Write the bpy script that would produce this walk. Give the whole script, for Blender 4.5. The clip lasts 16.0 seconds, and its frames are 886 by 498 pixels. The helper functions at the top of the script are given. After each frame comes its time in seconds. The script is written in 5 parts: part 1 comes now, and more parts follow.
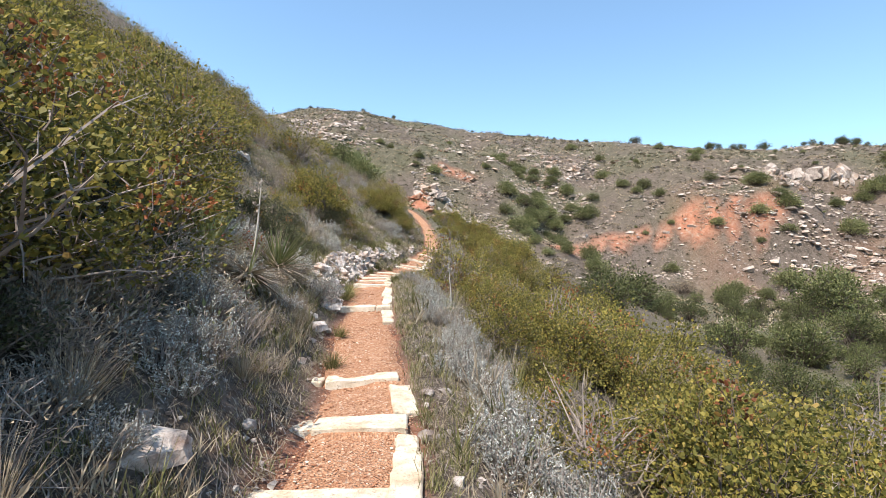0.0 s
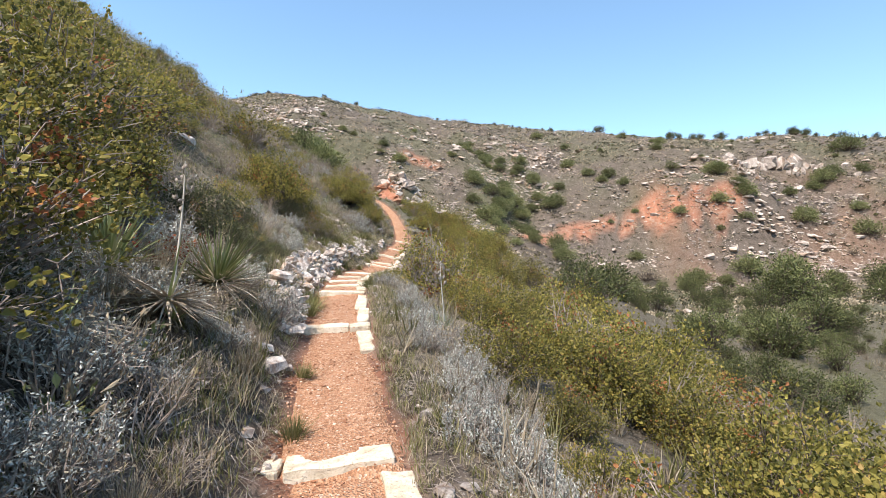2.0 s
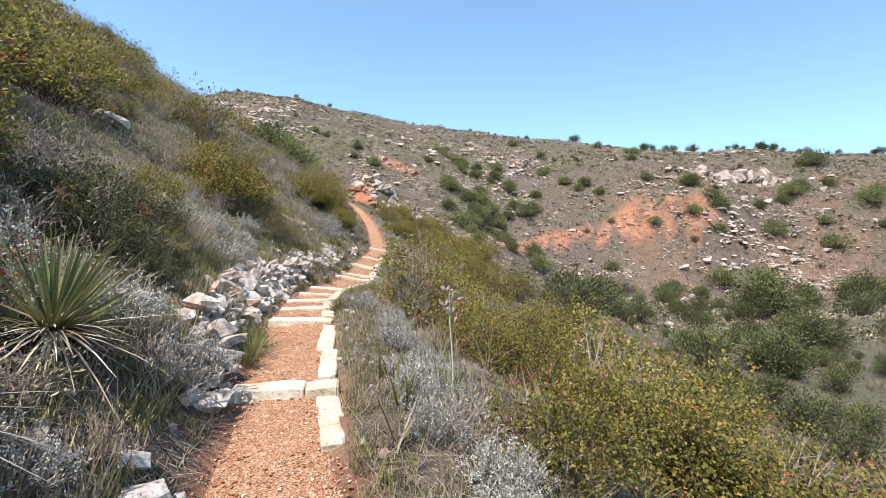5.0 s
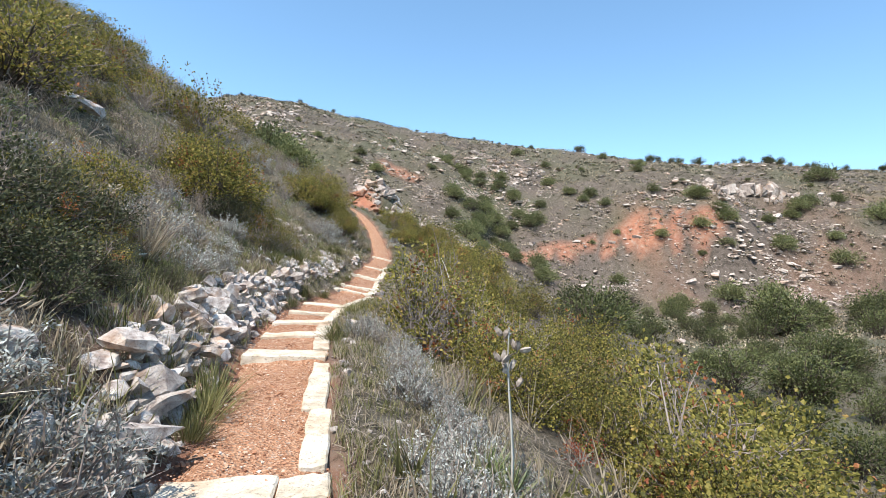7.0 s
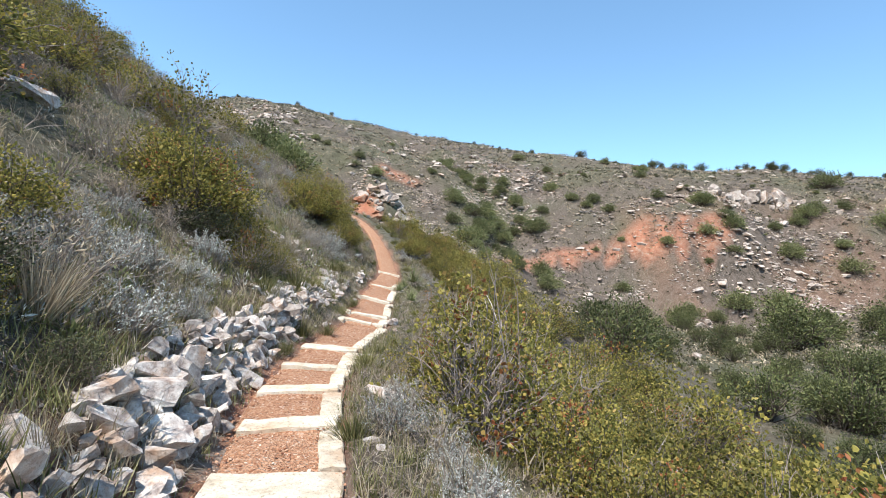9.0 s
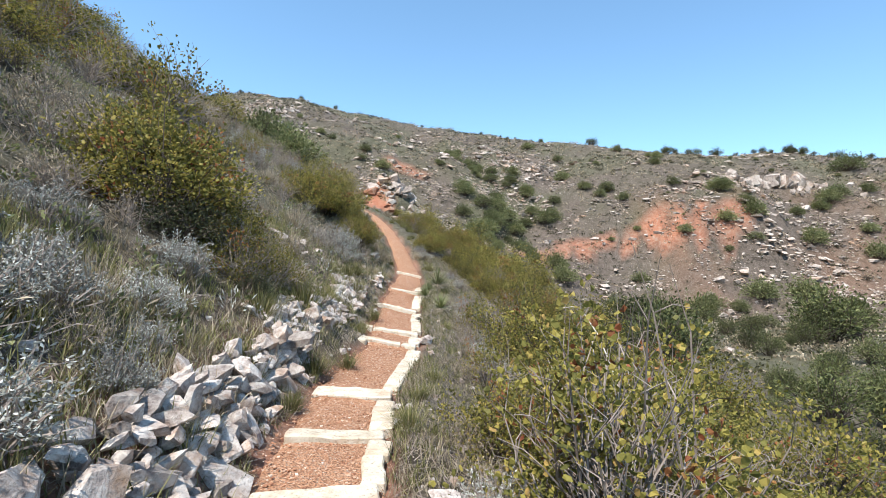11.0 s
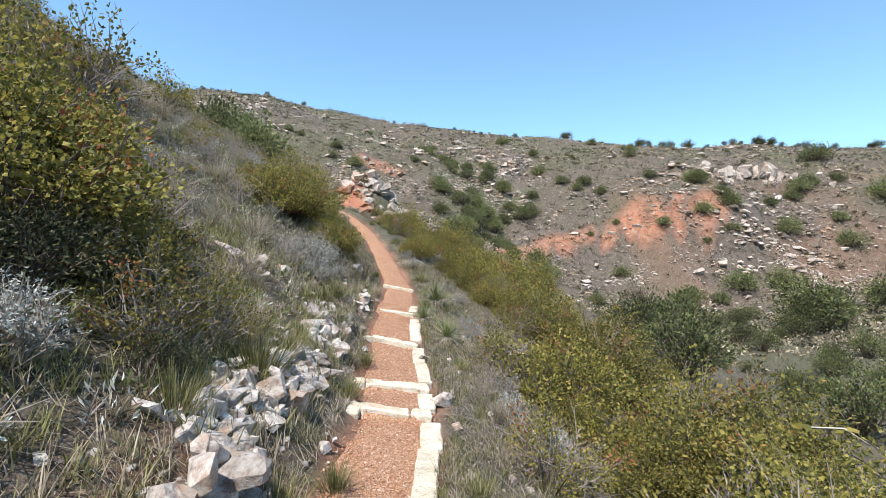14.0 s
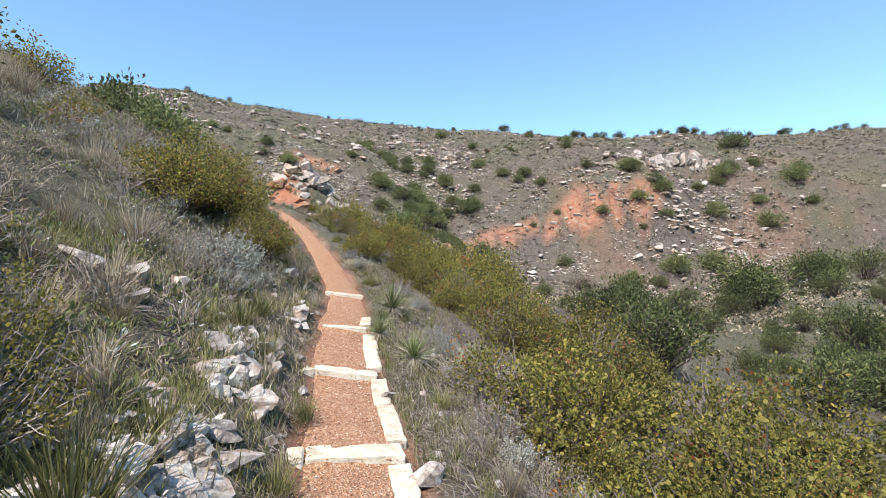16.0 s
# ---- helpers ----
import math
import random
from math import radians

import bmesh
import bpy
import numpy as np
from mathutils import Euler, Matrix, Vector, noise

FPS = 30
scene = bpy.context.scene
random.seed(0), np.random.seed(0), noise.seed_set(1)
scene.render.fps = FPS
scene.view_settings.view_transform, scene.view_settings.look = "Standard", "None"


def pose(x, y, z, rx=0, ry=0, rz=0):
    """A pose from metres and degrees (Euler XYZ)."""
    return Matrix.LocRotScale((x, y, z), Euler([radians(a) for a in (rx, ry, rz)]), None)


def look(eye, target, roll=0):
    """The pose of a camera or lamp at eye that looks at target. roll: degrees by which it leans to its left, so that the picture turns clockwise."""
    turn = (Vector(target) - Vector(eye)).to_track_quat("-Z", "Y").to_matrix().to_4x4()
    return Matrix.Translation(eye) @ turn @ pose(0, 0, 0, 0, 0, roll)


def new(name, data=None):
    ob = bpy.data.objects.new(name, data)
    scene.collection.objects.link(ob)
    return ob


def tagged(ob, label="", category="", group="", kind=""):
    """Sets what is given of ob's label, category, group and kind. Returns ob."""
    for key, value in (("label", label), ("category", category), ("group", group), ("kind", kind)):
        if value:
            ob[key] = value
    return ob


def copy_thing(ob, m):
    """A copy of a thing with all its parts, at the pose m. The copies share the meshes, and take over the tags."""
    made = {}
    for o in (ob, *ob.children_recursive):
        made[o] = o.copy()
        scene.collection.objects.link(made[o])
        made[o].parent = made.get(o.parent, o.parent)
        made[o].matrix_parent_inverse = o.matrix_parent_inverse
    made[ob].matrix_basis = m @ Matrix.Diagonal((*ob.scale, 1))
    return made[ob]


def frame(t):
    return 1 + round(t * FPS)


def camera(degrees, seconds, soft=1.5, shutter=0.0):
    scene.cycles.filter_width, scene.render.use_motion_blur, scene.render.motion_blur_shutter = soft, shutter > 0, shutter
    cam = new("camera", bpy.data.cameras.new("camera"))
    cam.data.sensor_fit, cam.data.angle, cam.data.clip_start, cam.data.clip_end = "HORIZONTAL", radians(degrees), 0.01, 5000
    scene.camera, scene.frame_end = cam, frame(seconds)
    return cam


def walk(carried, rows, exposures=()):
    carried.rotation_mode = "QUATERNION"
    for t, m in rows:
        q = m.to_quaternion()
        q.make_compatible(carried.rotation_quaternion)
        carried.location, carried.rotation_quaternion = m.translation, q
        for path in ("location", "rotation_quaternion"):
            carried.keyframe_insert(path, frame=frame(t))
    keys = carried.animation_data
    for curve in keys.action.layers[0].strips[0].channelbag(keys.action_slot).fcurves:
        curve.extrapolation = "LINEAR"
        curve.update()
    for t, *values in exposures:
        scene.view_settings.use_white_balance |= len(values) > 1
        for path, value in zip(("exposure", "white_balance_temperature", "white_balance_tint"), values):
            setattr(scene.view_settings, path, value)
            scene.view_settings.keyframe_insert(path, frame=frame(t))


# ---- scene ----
cam = camera(85.5, 16.0, 0.65)
PATH = [
    (0, (-0.063, 0.383, 1.32), (-0.051, 2.383, 1.357), 2.0),
    (0.5, (-0.168, 0.72, 1.29), (-0.129, 2.72, 1.297), 2.2),
    (1, (-0.263, 1.132, 1.289), (-0.247, 3.132, 1.292), 2.1),
    (1.5, (-0.387, 1.511, 1.416), (-0.303, 3.509, 1.402), 1.9),
    (2, (-0.39, 1.92, 1.519), (-0.229, 3.914, 1.515), 1.4),
    (2.5, (-0.429, 2.238, 1.536), (-0.257, 4.23, 1.527), 0.8),
    (3, (-0.501, 2.577, 1.56), (-0.279, 4.565, 1.565), 0.7),
    (3.5, (-0.476, 2.923, 1.589), (-0.232, 4.908, 1.618), 1.1),
    (4, (-0.474, 3.275, 1.567), (-0.246, 5.261, 1.587), 1.3),
    (4.2, (-0.51, 3.46, 1.562), (-0.275, 5.446, 1.58), 1.5),
    (6.3, (-0.55, 4.986, 1.738), (-0.242, 6.961, 1.788), 2.5),
    (6.5, (-0.554, 5.143, 1.747), (-0.26, 7.12, 1.801), 2.9),
    (7, (-0.643, 5.613, 1.673), (-0.372, 7.594, 1.735), 3.4),
    (7.5, (-0.761, 6.163, 1.736), (-0.474, 8.142, 1.801), 3.2),
    (8, (-0.841, 6.688, 1.83), (-0.538, 8.663, 1.91), 3.6),
    (8.5, (-0.952, 7.134, 1.923), (-0.614, 9.103, 2.0), 3.2),
    (9, (-0.984, 7.59, 2.016), (-0.701, 9.568, 2.097), 3.7),
    (9.2, (-1.031, 7.784, 2.042), (-0.777, 9.766, 2.121), 3.9),
    (11.3, (-1.31, 9.887, 2.2), (-1.044, 11.868, 2.248), 1.8),
    (11.5, (-1.323, 10.073, 2.242), (-1.053, 12.054, 2.298), 1.2),
    (12, (-1.398, 10.539, 2.366), (-1.169, 12.525, 2.443), 0.7),
    (12.5, (-1.487, 10.867, 2.461), (-1.231, 12.849, 2.532), 0.6),
    (13, (-1.477, 11.198, 2.406), (-1.161, 13.172, 2.458), 0.6),
    (13.5, (-1.479, 11.605, 2.363), (-1.168, 13.579, 2.423), 1.0),
    (14, (-1.517, 11.958, 2.442), (-1.152, 13.924, 2.483), 0.9),
    (14.5, (-1.466, 12.375, 2.381), (-1.04, 14.329, 2.429), -0.2),
    (15, (-1.467, 12.816, 2.403), (-0.983, 14.757, 2.427), -1.0),
    (15.5, (-1.478, 13.256, 2.491), (-0.9, 15.17, 2.478), -1.6),
    (16, (-1.402, 13.875, 2.439), (-0.803, 15.783, 2.464), -1.9),
]
EXPOSURES = [(0, 1.08, 6650, 13), (4, 1.09, 6650, 13), (7, 0.97, 6250, 10), (16, 0.95, 6200, 9)]
walk(cam, [(t, look(e, g, r)) for t, e, g, r in PATH], EXPOSURES)

# ---------------------------------------------------------------- light
world = bpy.data.worlds.new("world")
scene.world = world
world.use_nodes = True
wn = world.node_tree
wn.nodes.clear()
sky = wn.nodes.new("ShaderNodeTexSky")
sky.sky_type = "NISHITA"
sky.sun_disc = False
SUN_AZ, SUN_EL = 216.0, 58.0          # degrees, clockwise from +y
sky.sun_elevation, sky.sun_rotation = radians(SUN_EL), radians(SUN_AZ)
sky.air_density, sky.dust_density, sky.ozone_density = 1.0, 0.1, 0.4
sky.altitude = 900
bg = wn.nodes.new("ShaderNodeBackground")
bg.inputs["Strength"].default_value = 0.145
wo = wn.nodes.new("ShaderNodeOutputWorld")
blue = wn.nodes.new("ShaderNodeMix")                 # clear dry-air blue
blue.data_type, blue.blend_type = "RGBA", "MULTIPLY"
blue.inputs[0].default_value = 1.0
blue.inputs[7].default_value = (0.96, 1.12, 1.07, 1)
way = wn.nodes.new("ShaderNodeTexCoord")
lift = wn.nodes.new("ShaderNodeVectorMath")          # dry upland air: little haze low down
lift.operation = "ADD"
lift.inputs[1].default_value = (0, 0, 0.055)
wn.links.new(way.outputs["Generated"], lift.inputs[0])
wn.links.new(lift.outputs[0], sky.inputs["Vector"])
wn.links.new(sky.outputs[0], blue.inputs[6])
wn.links.new(blue.outputs[2], bg.inputs[0])
wn.links.new(bg.outputs[0], wo.inputs[0])
sun_data = bpy.data.lights.new("sun", "SUN")
sun_data.energy, sun_data.angle, sun_data.color = 4.2, radians(0.53), (1.0, 0.95, 0.87)
sun = new("sun", sun_data)
sun.matrix_world = look((0, 0, 60), (-60 * math.sin(radians(SUN_AZ)) / math.tan(radians(SUN_EL)),
                                     -60 * math.cos(radians(SUN_AZ)) / math.tan(radians(SUN_EL)), 0))

# ---------------------------------------------------------------- materials


def material(name, rough=0.85):
    m = bpy.data.materials.new(name)
    m.use_nodes = True
    nt = m.node_tree
    b = nt.nodes["Principled BSDF"]
    b.inputs["Roughness"].default_value = rough
    b.inputs["Specular IOR Level"].default_value = 0.25
    return m, nt, b


def ramp(nt, fac, stops):
    r = nt.nodes.new("ShaderNodeValToRGB")
    e = r.color_ramp.elements
    while len(e) < len(stops):
        e.new(0.5)
    for el, (p, c) in zip(e, stops):
        el.position, el.color = p, (*c, 1)
    nt.links.new(fac, r.inputs[0])
    return r.outputs[0]


def mix(nt, fac, a, b, mode="MIX"):
    m = nt.nodes.new("ShaderNodeMix")
    m.data_type, m.blend_type = "RGBA", mode
    for sock, v in ((m.inputs[0], fac), (m.inputs[6], a), (m.inputs[7], b)):
        if isinstance(v, (int, float)):
            sock.default_value = v
        elif isinstance(v, tuple):
            sock.default_value = (*v, 1)
        else:
            nt.links.new(v, sock)
    return m.outputs[2]


def noise_tex(nt, scale, detail=4, rough=0.6, coord="Object", kind="ShaderNodeTexNoise"):
    c = nt.nodes.new("ShaderNodeNewGeometry" if coord == "Position" else "ShaderNodeTexCoord")
    n = nt.nodes.new(kind)
    n.inputs["Scale"].default_value = scale
    if kind == "ShaderNodeTexNoise":
        n.inputs["Detail"].default_value, n.inputs["Roughness"].default_value = detail, rough
    nt.links.new(c.outputs[coord], n.inputs["Vector"])
    return n


def bump(nt, b, height, strength, dist):
    k = nt.nodes.new("ShaderNodeBump")
    k.inputs["Strength"].default_value, k.inputs["Distance"].default_value = strength, dist
    nt.links.new(height, k.inputs["Height"])
    nt.links.new(k.outputs[0], b.inputs["Normal"])


def leaf_material(name, stops, shade=0.35, rough=0.6):
    """Leaves: each one takes its own colour; part of the light goes through."""
    m, nt, b = material(name, rough)
    geo = nt.nodes.new("ShaderNodeNewGeometry")
    info = nt.nodes.new("ShaderNodeObjectInfo")
    col = ramp(nt, geo.outputs["Random Per Island"], stops)
    hue = nt.nodes.new("ShaderNodeHueSaturation")
    mr = nt.nodes.new("ShaderNodeMapRange")
    mr.inputs[3].default_value, mr.inputs[4].default_value = 0.65, 1.25
    nt.links.new(info.outputs["Random"], mr.inputs[0])
    nt.links.new(mr.outputs[0], hue.inputs["Value"])
    nt.links.new(col, hue.inputs["Color"])
    col = hue.outputs[0]
    nt.links.new(col, b.inputs["Base Color"])
    tr = nt.nodes.new("ShaderNodeBsdfTranslucent")
    nt.links.new(col, tr.inputs[0])
    mx = nt.nodes.new("ShaderNodeMixShader")
    mx.inputs[0].default_value = shade
    nt.links.new(b.outputs[0], mx.inputs[1])
    nt.links.new(tr.outputs[0], mx.inputs[2])
    nt.links.new(mx.outputs[0], nt.nodes["Material Output"].inputs[0])
    return m


def ground_material():
    m, nt, b = material("hillside_soil", 0.95)
    n1 = noise_tex(nt, 0.35, 6, 0.65)
    n2 = noise_tex(nt, 5.0, 5, 0.7)
    n3 = noise_tex(nt, 45.0, 3, 0.6)
    soil = ramp(nt, n1.outputs[0], [(0.3, (0.070, 0.050, 0.038)), (0.5, (0.112, 0.082, 0.063)), (0.7, (0.145, 0.112, 0.085))])
    litter = ramp(nt, n2.outputs[0], [(0.35, (0.035, 0.028, 0.021)), (0.5, (0.105, 0.082, 0.066)), (0.68, (0.21, 0.175, 0.14))])
    n4 = noise_tex(nt, 1.3, 6, 0.75)
    col = mix(nt, 0.55, soil, litter)
    tuft = ramp(nt, n4.outputs[0], [(0.40, (0.42, 0.42, 0.36)), (0.50, (1, 1, 1)), (0.64, (1.0, 1.0, 1.0))])
    col = mix(nt, 0.85, col, tuft, "MULTIPLY")
    green = nt.nodes.new("ShaderNodeAttribute")
    green.attribute_name = "turf"
    turf = ramp(nt, n2.outputs[0], [(0.3, (0.036, 0.035, 0.018)), (0.6, (0.105, 0.098, 0.055))])
    col = mix(nt, green.outputs["Fac"], col, turf)
    red = nt.nodes.new("ShaderNodeAttribute")
    red.attribute_name = "red_clay"
    clay = ramp(nt, n4.outputs[0], [(0.33, (0.13, 0.075, 0.05)), (0.46, (0.33, 0.125, 0.068)), (0.57, (0.36, 0.17, 0.10)), (0.66, (0.36, 0.27, 0.21))])
    col = mix(nt, red.outputs["Fac"], col, clay)
    spk = ramp(nt, n3.outputs[0], [(0.60, (0.0, 0.0, 0.0)), (0.66, (1, 1, 1))])
    col = mix(nt, mix(nt, 0.55, (0, 0, 0), spk), col, (0.42, 0.37, 0.32))
    nt.links.new(col, b.inputs["Base Color"])
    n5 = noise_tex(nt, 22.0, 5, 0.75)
    # darkens the colour where n5, also the bump height, is low
    dark_fleck = ramp(nt, n5.outputs[0], [(0.36, (0.35, 0.33, 0.30)), (0.47, (1, 1, 1)), (0.62, (1.0, 1.0, 1.0))])
    col = mix(nt, 0.8, col, dark_fleck, "MULTIPLY")
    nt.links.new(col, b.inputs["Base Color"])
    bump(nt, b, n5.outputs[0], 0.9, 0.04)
    return m


def gravel_material():
    m, nt, b = material("red_gravel", 0.95)
    v = noise_tex(nt, 62.0, kind="ShaderNodeTexVoronoi")
    n2 = noise_tex(nt, 2.2, 5, 0.65)
    stones = ramp(nt, v.outputs["Color"], [(0.12, (0.21, 0.09, 0.048)), (0.45, (0.385, 0.19, 0.102)), (0.78, (0.49, 0.29, 0.18)), (0.95, (0.60, 0.47, 0.365))])
    dust = ramp(nt, n2.outputs[0], [(0.35, (0.31, 0.155, 0.085)), (0.65, (0.40, 0.235, 0.145))])
    col = mix(nt, 0.25, stones, dust)
    nt.links.new(col, b.inputs["Base Color"])
    bump(nt, b, v.outputs["Distance"], 1.0, 0.02)
    return m


def stone_material(name, c1, c2, c3, rust=0.25, scale=5.0, cracked=0.7, dim=0.50):
    m, nt, b = material(name, 0.88)
    info = nt.nodes.new("ShaderNodeObjectInfo")
    geo = nt.nodes.new("ShaderNodeNewGeometry")
    n1 = noise_tex(nt, scale, 7, 0.68, "Position")
    n2 = noise_tex(nt, scale * 0.35, 4, 0.6, "Position")
    n3 = noise_tex(nt, scale * 7, 4, 0.7, "Position")
    col = ramp(nt, n1.outputs[0], [(0.33, c1), (0.48, c2), (0.66, c3)])
    rs = ramp(nt, n2.outputs[0], [(0.52, (0, 0, 0)), (0.68, (rust, rust, rust))])
    col = mix(nt, rs, col, (0.42, 0.24, 0.13))
    crack = noise_tex(nt, scale * 1.1, coord="Position", kind="ShaderNodeTexVoronoi")
    crack.feature = "DISTANCE_TO_EDGE"
    line = ramp(nt, crack.outputs["Distance"], [(0.0, (0.30, 0.26, 0.24)), (0.035, (1, 1, 1))])
    col = mix(nt, cracked, col, line, "MULTIPLY")
    pit = ramp(nt, n3.outputs[0], [(0.33, (0.45, 0.43, 0.41)), (0.45, (1, 1, 1))])
    col = mix(nt, 0.8, col, pit, "MULTIPLY")
    both = nt.nodes.new("ShaderNodeMath")
    both.operation = "ADD"
    nt.links.new(info.outputs["Random"], both.inputs[0])
    nt.links.new(geo.outputs["Random Per Island"], both.inputs[1])
    mr = nt.nodes.new("ShaderNodeMapRange")
    mr.inputs[2].default_value, mr.inputs[3].default_value, mr.inputs[4].default_value = 2.0, dim, 1.15
    nt.links.new(both.outputs[0], mr.inputs[0])
    hue = nt.nodes.new("ShaderNodeHueSaturation")
    nt.links.new(mr.outputs[0], hue.inputs["Value"])
    nt.links.new(col, hue.inputs["Color"])
    nt.links.new(hue.outputs[0], b.inputs["Base Color"])
    bump(nt, b, n1.outputs[0], 0.75, 0.05)
    return m


def bark_material(name, c1, c2):
    m, nt, b = material(name, 0.9)
    geo = nt.nodes.new("ShaderNodeNewGeometry")
    n1 = noise_tex(nt, 30, 3, 0.6)
    a = ramp(nt, geo.outputs["Random Per Island"], [(0.0, c1), (1.0, c2)])
    nt.links.new(mix(nt, 0.4, a, ramp(nt, n1.outputs[0], [(0.3, c1), (0.7, c2)])), b.inputs["Base Color"])
    return m


M_GROUND = ground_material()
M_GRAVEL = gravel_material()


def chip_material():
    m, nt, b = material("gravel_chip", 0.9)
    geo = nt.nodes.new("ShaderNodeNewGeometry")
    nt.links.new(ramp(nt, geo.outputs["Random Per Island"], [(0.0, (0.21, 0.09, 0.05)), (0.5, (0.40, 0.195, 0.108)), (0.85, (0.50, 0.31, 0.20)), (1.0, (0.64, 0.53, 0.43))]), b.inputs["Base Color"])
    return m


M_CHIP = chip_material()
M_SLAB = stone_material("cut_limestone", (0.40, 0.32, 0.225), (0.54, 0.46, 0.35), (0.61, 0.555, 0.46), 0.5, 6.0, 0.0, 0.84)
M_ROCK = stone_material("weathered_caliche", (0.23, 0.17, 0.145), (0.50, 0.42, 0.365), (0.76, 0.69, 0.615), 0.75, 11.0, 0.0, 0.40)
M_PALE = stone_material("pale_caprock", (0.32, 0.25, 0.205), (0.50, 0.41, 0.345), (0.64, 0.56, 0.48), 0.75, 1.3)
M_REDROCK = stone_material("red_siltstone", (0.20, 0.085, 0.05), (0.32, 0.135, 0.075), (0.45, 0.31, 0.22), 0.3, 2.5)
M_SUMAC = leaf_material("sumac_leaf", [(0.0, (0.085, 0.085, 0.024)), (0.45, (0.19, 0.17, 0.040)), (0.80, (0.30, 0.25, 0.056)), (0.95, (0.37, 0.285, 0.075)), (1.0, (0.38, 0.24, 0.08))], 0.42)
M_TURNED = leaf_material("turned_leaf", [(0.0, (0.25, 0.075, 0.032)), (0.6, (0.31, 0.13, 0.05)), (1.0, (0.35, 0.23, 0.06))])
M_OLIVE = leaf_material("juniper_leaf", [(0.0, (0.10, 0.112, 0.045)), (0.6, (0.19, 0.20, 0.08)), (1.0, (0.28, 0.275, 0.13))], 0.35)
M_SCRUB = leaf_material("dark_scrub_leaf", [(0.0, (0.040, 0.038, 0.020)), (0.6, (0.085, 0.080, 0.040)), (1.0, (0.15, 0.135, 0.075))], 0.2)
# dark green with the bank's shade worked into the leaf colour
M_SHADE_LEAF = leaf_material("shade_darkened_leaf", [(0.0, (0.04, 0.044, 0.02)), (0.6, (0.085, 0.088, 0.04)), (1.0, (0.15, 0.145, 0.07))], 0.25)
M_MESQ = leaf_material("mesquite_leaf", [(0.0, (0.045, 0.055, 0.020)), (0.6, (0.105, 0.116, 0.040)), (1.0, (0.18, 0.18, 0.07))], 0.28)
M_SAGE = leaf_material("silver_sage_leaf", [(0.0, (0.14, 0.135, 0.11)), (0.5, (0.32, 0.315, 0.275)), (1.0, (0.56, 0.555, 0.50))], 0.2, 0.8)
M_YUCCA = leaf_material("yucca_leaf", [(0.0, (0.12, 0.15, 0.05)), (0.6, (0.21, 0.23, 0.09)), (1.0, (0.34, 0.32, 0.17))], 0.15, 0.45)
M_DEAD = leaf_material("dead_yucca_leaf", [(0.0, (0.30, 0.24, 0.17)), (0.6, (0.48, 0.40, 0.30)), (1.0, (0.64, 0.56, 0.44))], 0.15, 0.8)
M_REDLEAF = leaf_material("red_sumac_leaf", [(0.0, (0.16, 0.035, 0.02)), (0.6, (0.32, 0.08, 0.04)), (1.0, (0.40, 0.17, 0.07))], 0.3)
M_GRASS = leaf_material("green_grass", [(0.0, (0.09, 0.092, 0.028)), (0.6, (0.20, 0.19, 0.068)), (1.0, (0.36, 0.31, 0.15))], 0.3)
M_STRAW = leaf_material("dry_grass", [(0.0, (0.20, 0.155, 0.10)), (0.5, (0.36, 0.285, 0.195)), (1.0, (0.52, 0.44, 0.32))], 0.3, 0.8)
M_TWIG = bark_material("grey_twig", (0.11, 0.083, 0.068), (0.38, 0.315, 0.27))
M_BARK = bark_material("brown_bark", (0.05, 0.037, 0.028), (0.14, 0.108, 0.085))
M_STALK = bark_material("bleached_stalk", (0.42, 0.38, 0.31), (0.55, 0.50, 0.43))
M_POD = bark_material("dry_pod", (0.12, 0.09, 0.07), (0.42, 0.36, 0.30))

# ---------------------------------------------------------------- shape of the land
TRAIL_Y = (-30, -6, 0, 4, 5, 8.1, 10.5, 12.4, 14.4, 16.8, 19.4, 21.2, 23.4, 27, 31, 35, 45, 60, 90)
TRAIL_X = (-1.5, -0.5, -0.45, -0.62, -0.76, -1.22, -1.47, -1.62, -1.50, -1.06, -0.87, -0.70, -0.45, -0.75, -1.60, -3.2, -11, -25, -55)
TRAIL_Z = (-3, -0.75, -0.22, 0.05, 0.12, 0.50, 0.71, 0.76, 0.82, 0.92, 1.18, 1.40, 1.75, 2.75, 3.95, 4.9, 6.4, 8.5, 14)


CROSS_Y = (-30, 2, 8, 13, 16.5, 24, 31, 60)
CROSS = (0.0, 0.05, 0.05, 0.0, -0.15, -0.17, -0.04, 0.0)          # slope of the trail towards the valley


def smooth_table(xs, ys):
    """Monotone cubic through the knots of the trail's plan."""
    xs, ys = np.array(xs, float), np.array(ys, float)
    h, dl = np.diff(xs), np.diff(ys) / np.diff(xs)
    m = np.zeros(len(xs))
    m[0], m[-1] = dl[0], dl[-1]
    for i in range(1, len(xs) - 1):
        if dl[i - 1] * dl[i] > 0:
            w1, w2 = 2 * h[i] + h[i - 1], h[i] + 2 * h[i - 1]
            m[i] = (w1 + w2) / (w1 / dl[i - 1] + w2 / dl[i])

    def f(q):
        q = np.clip(np.asarray(q, float), xs[0], xs[-1])
        k = np.clip(np.searchsorted(xs, q) - 1, 0, len(h) - 1)
        t = (q - xs[k]) / h[k]
        return ((2 * t**3 - 3 * t**2 + 1) * ys[k] + (t**3 - 2 * t**2 + t) * h[k] * m[k]
                + (-2 * t**3 + 3 * t**2) * ys[k + 1] + (t**3 - t**2) * h[k] * m[k + 1])
    return f


trail_x, trail_z, cross_fall = smooth_table(TRAIL_Y, TRAIL_X), smooth_table(TRAIL_Y, TRAIL_Z), smooth_table(CROSS_Y, CROSS)
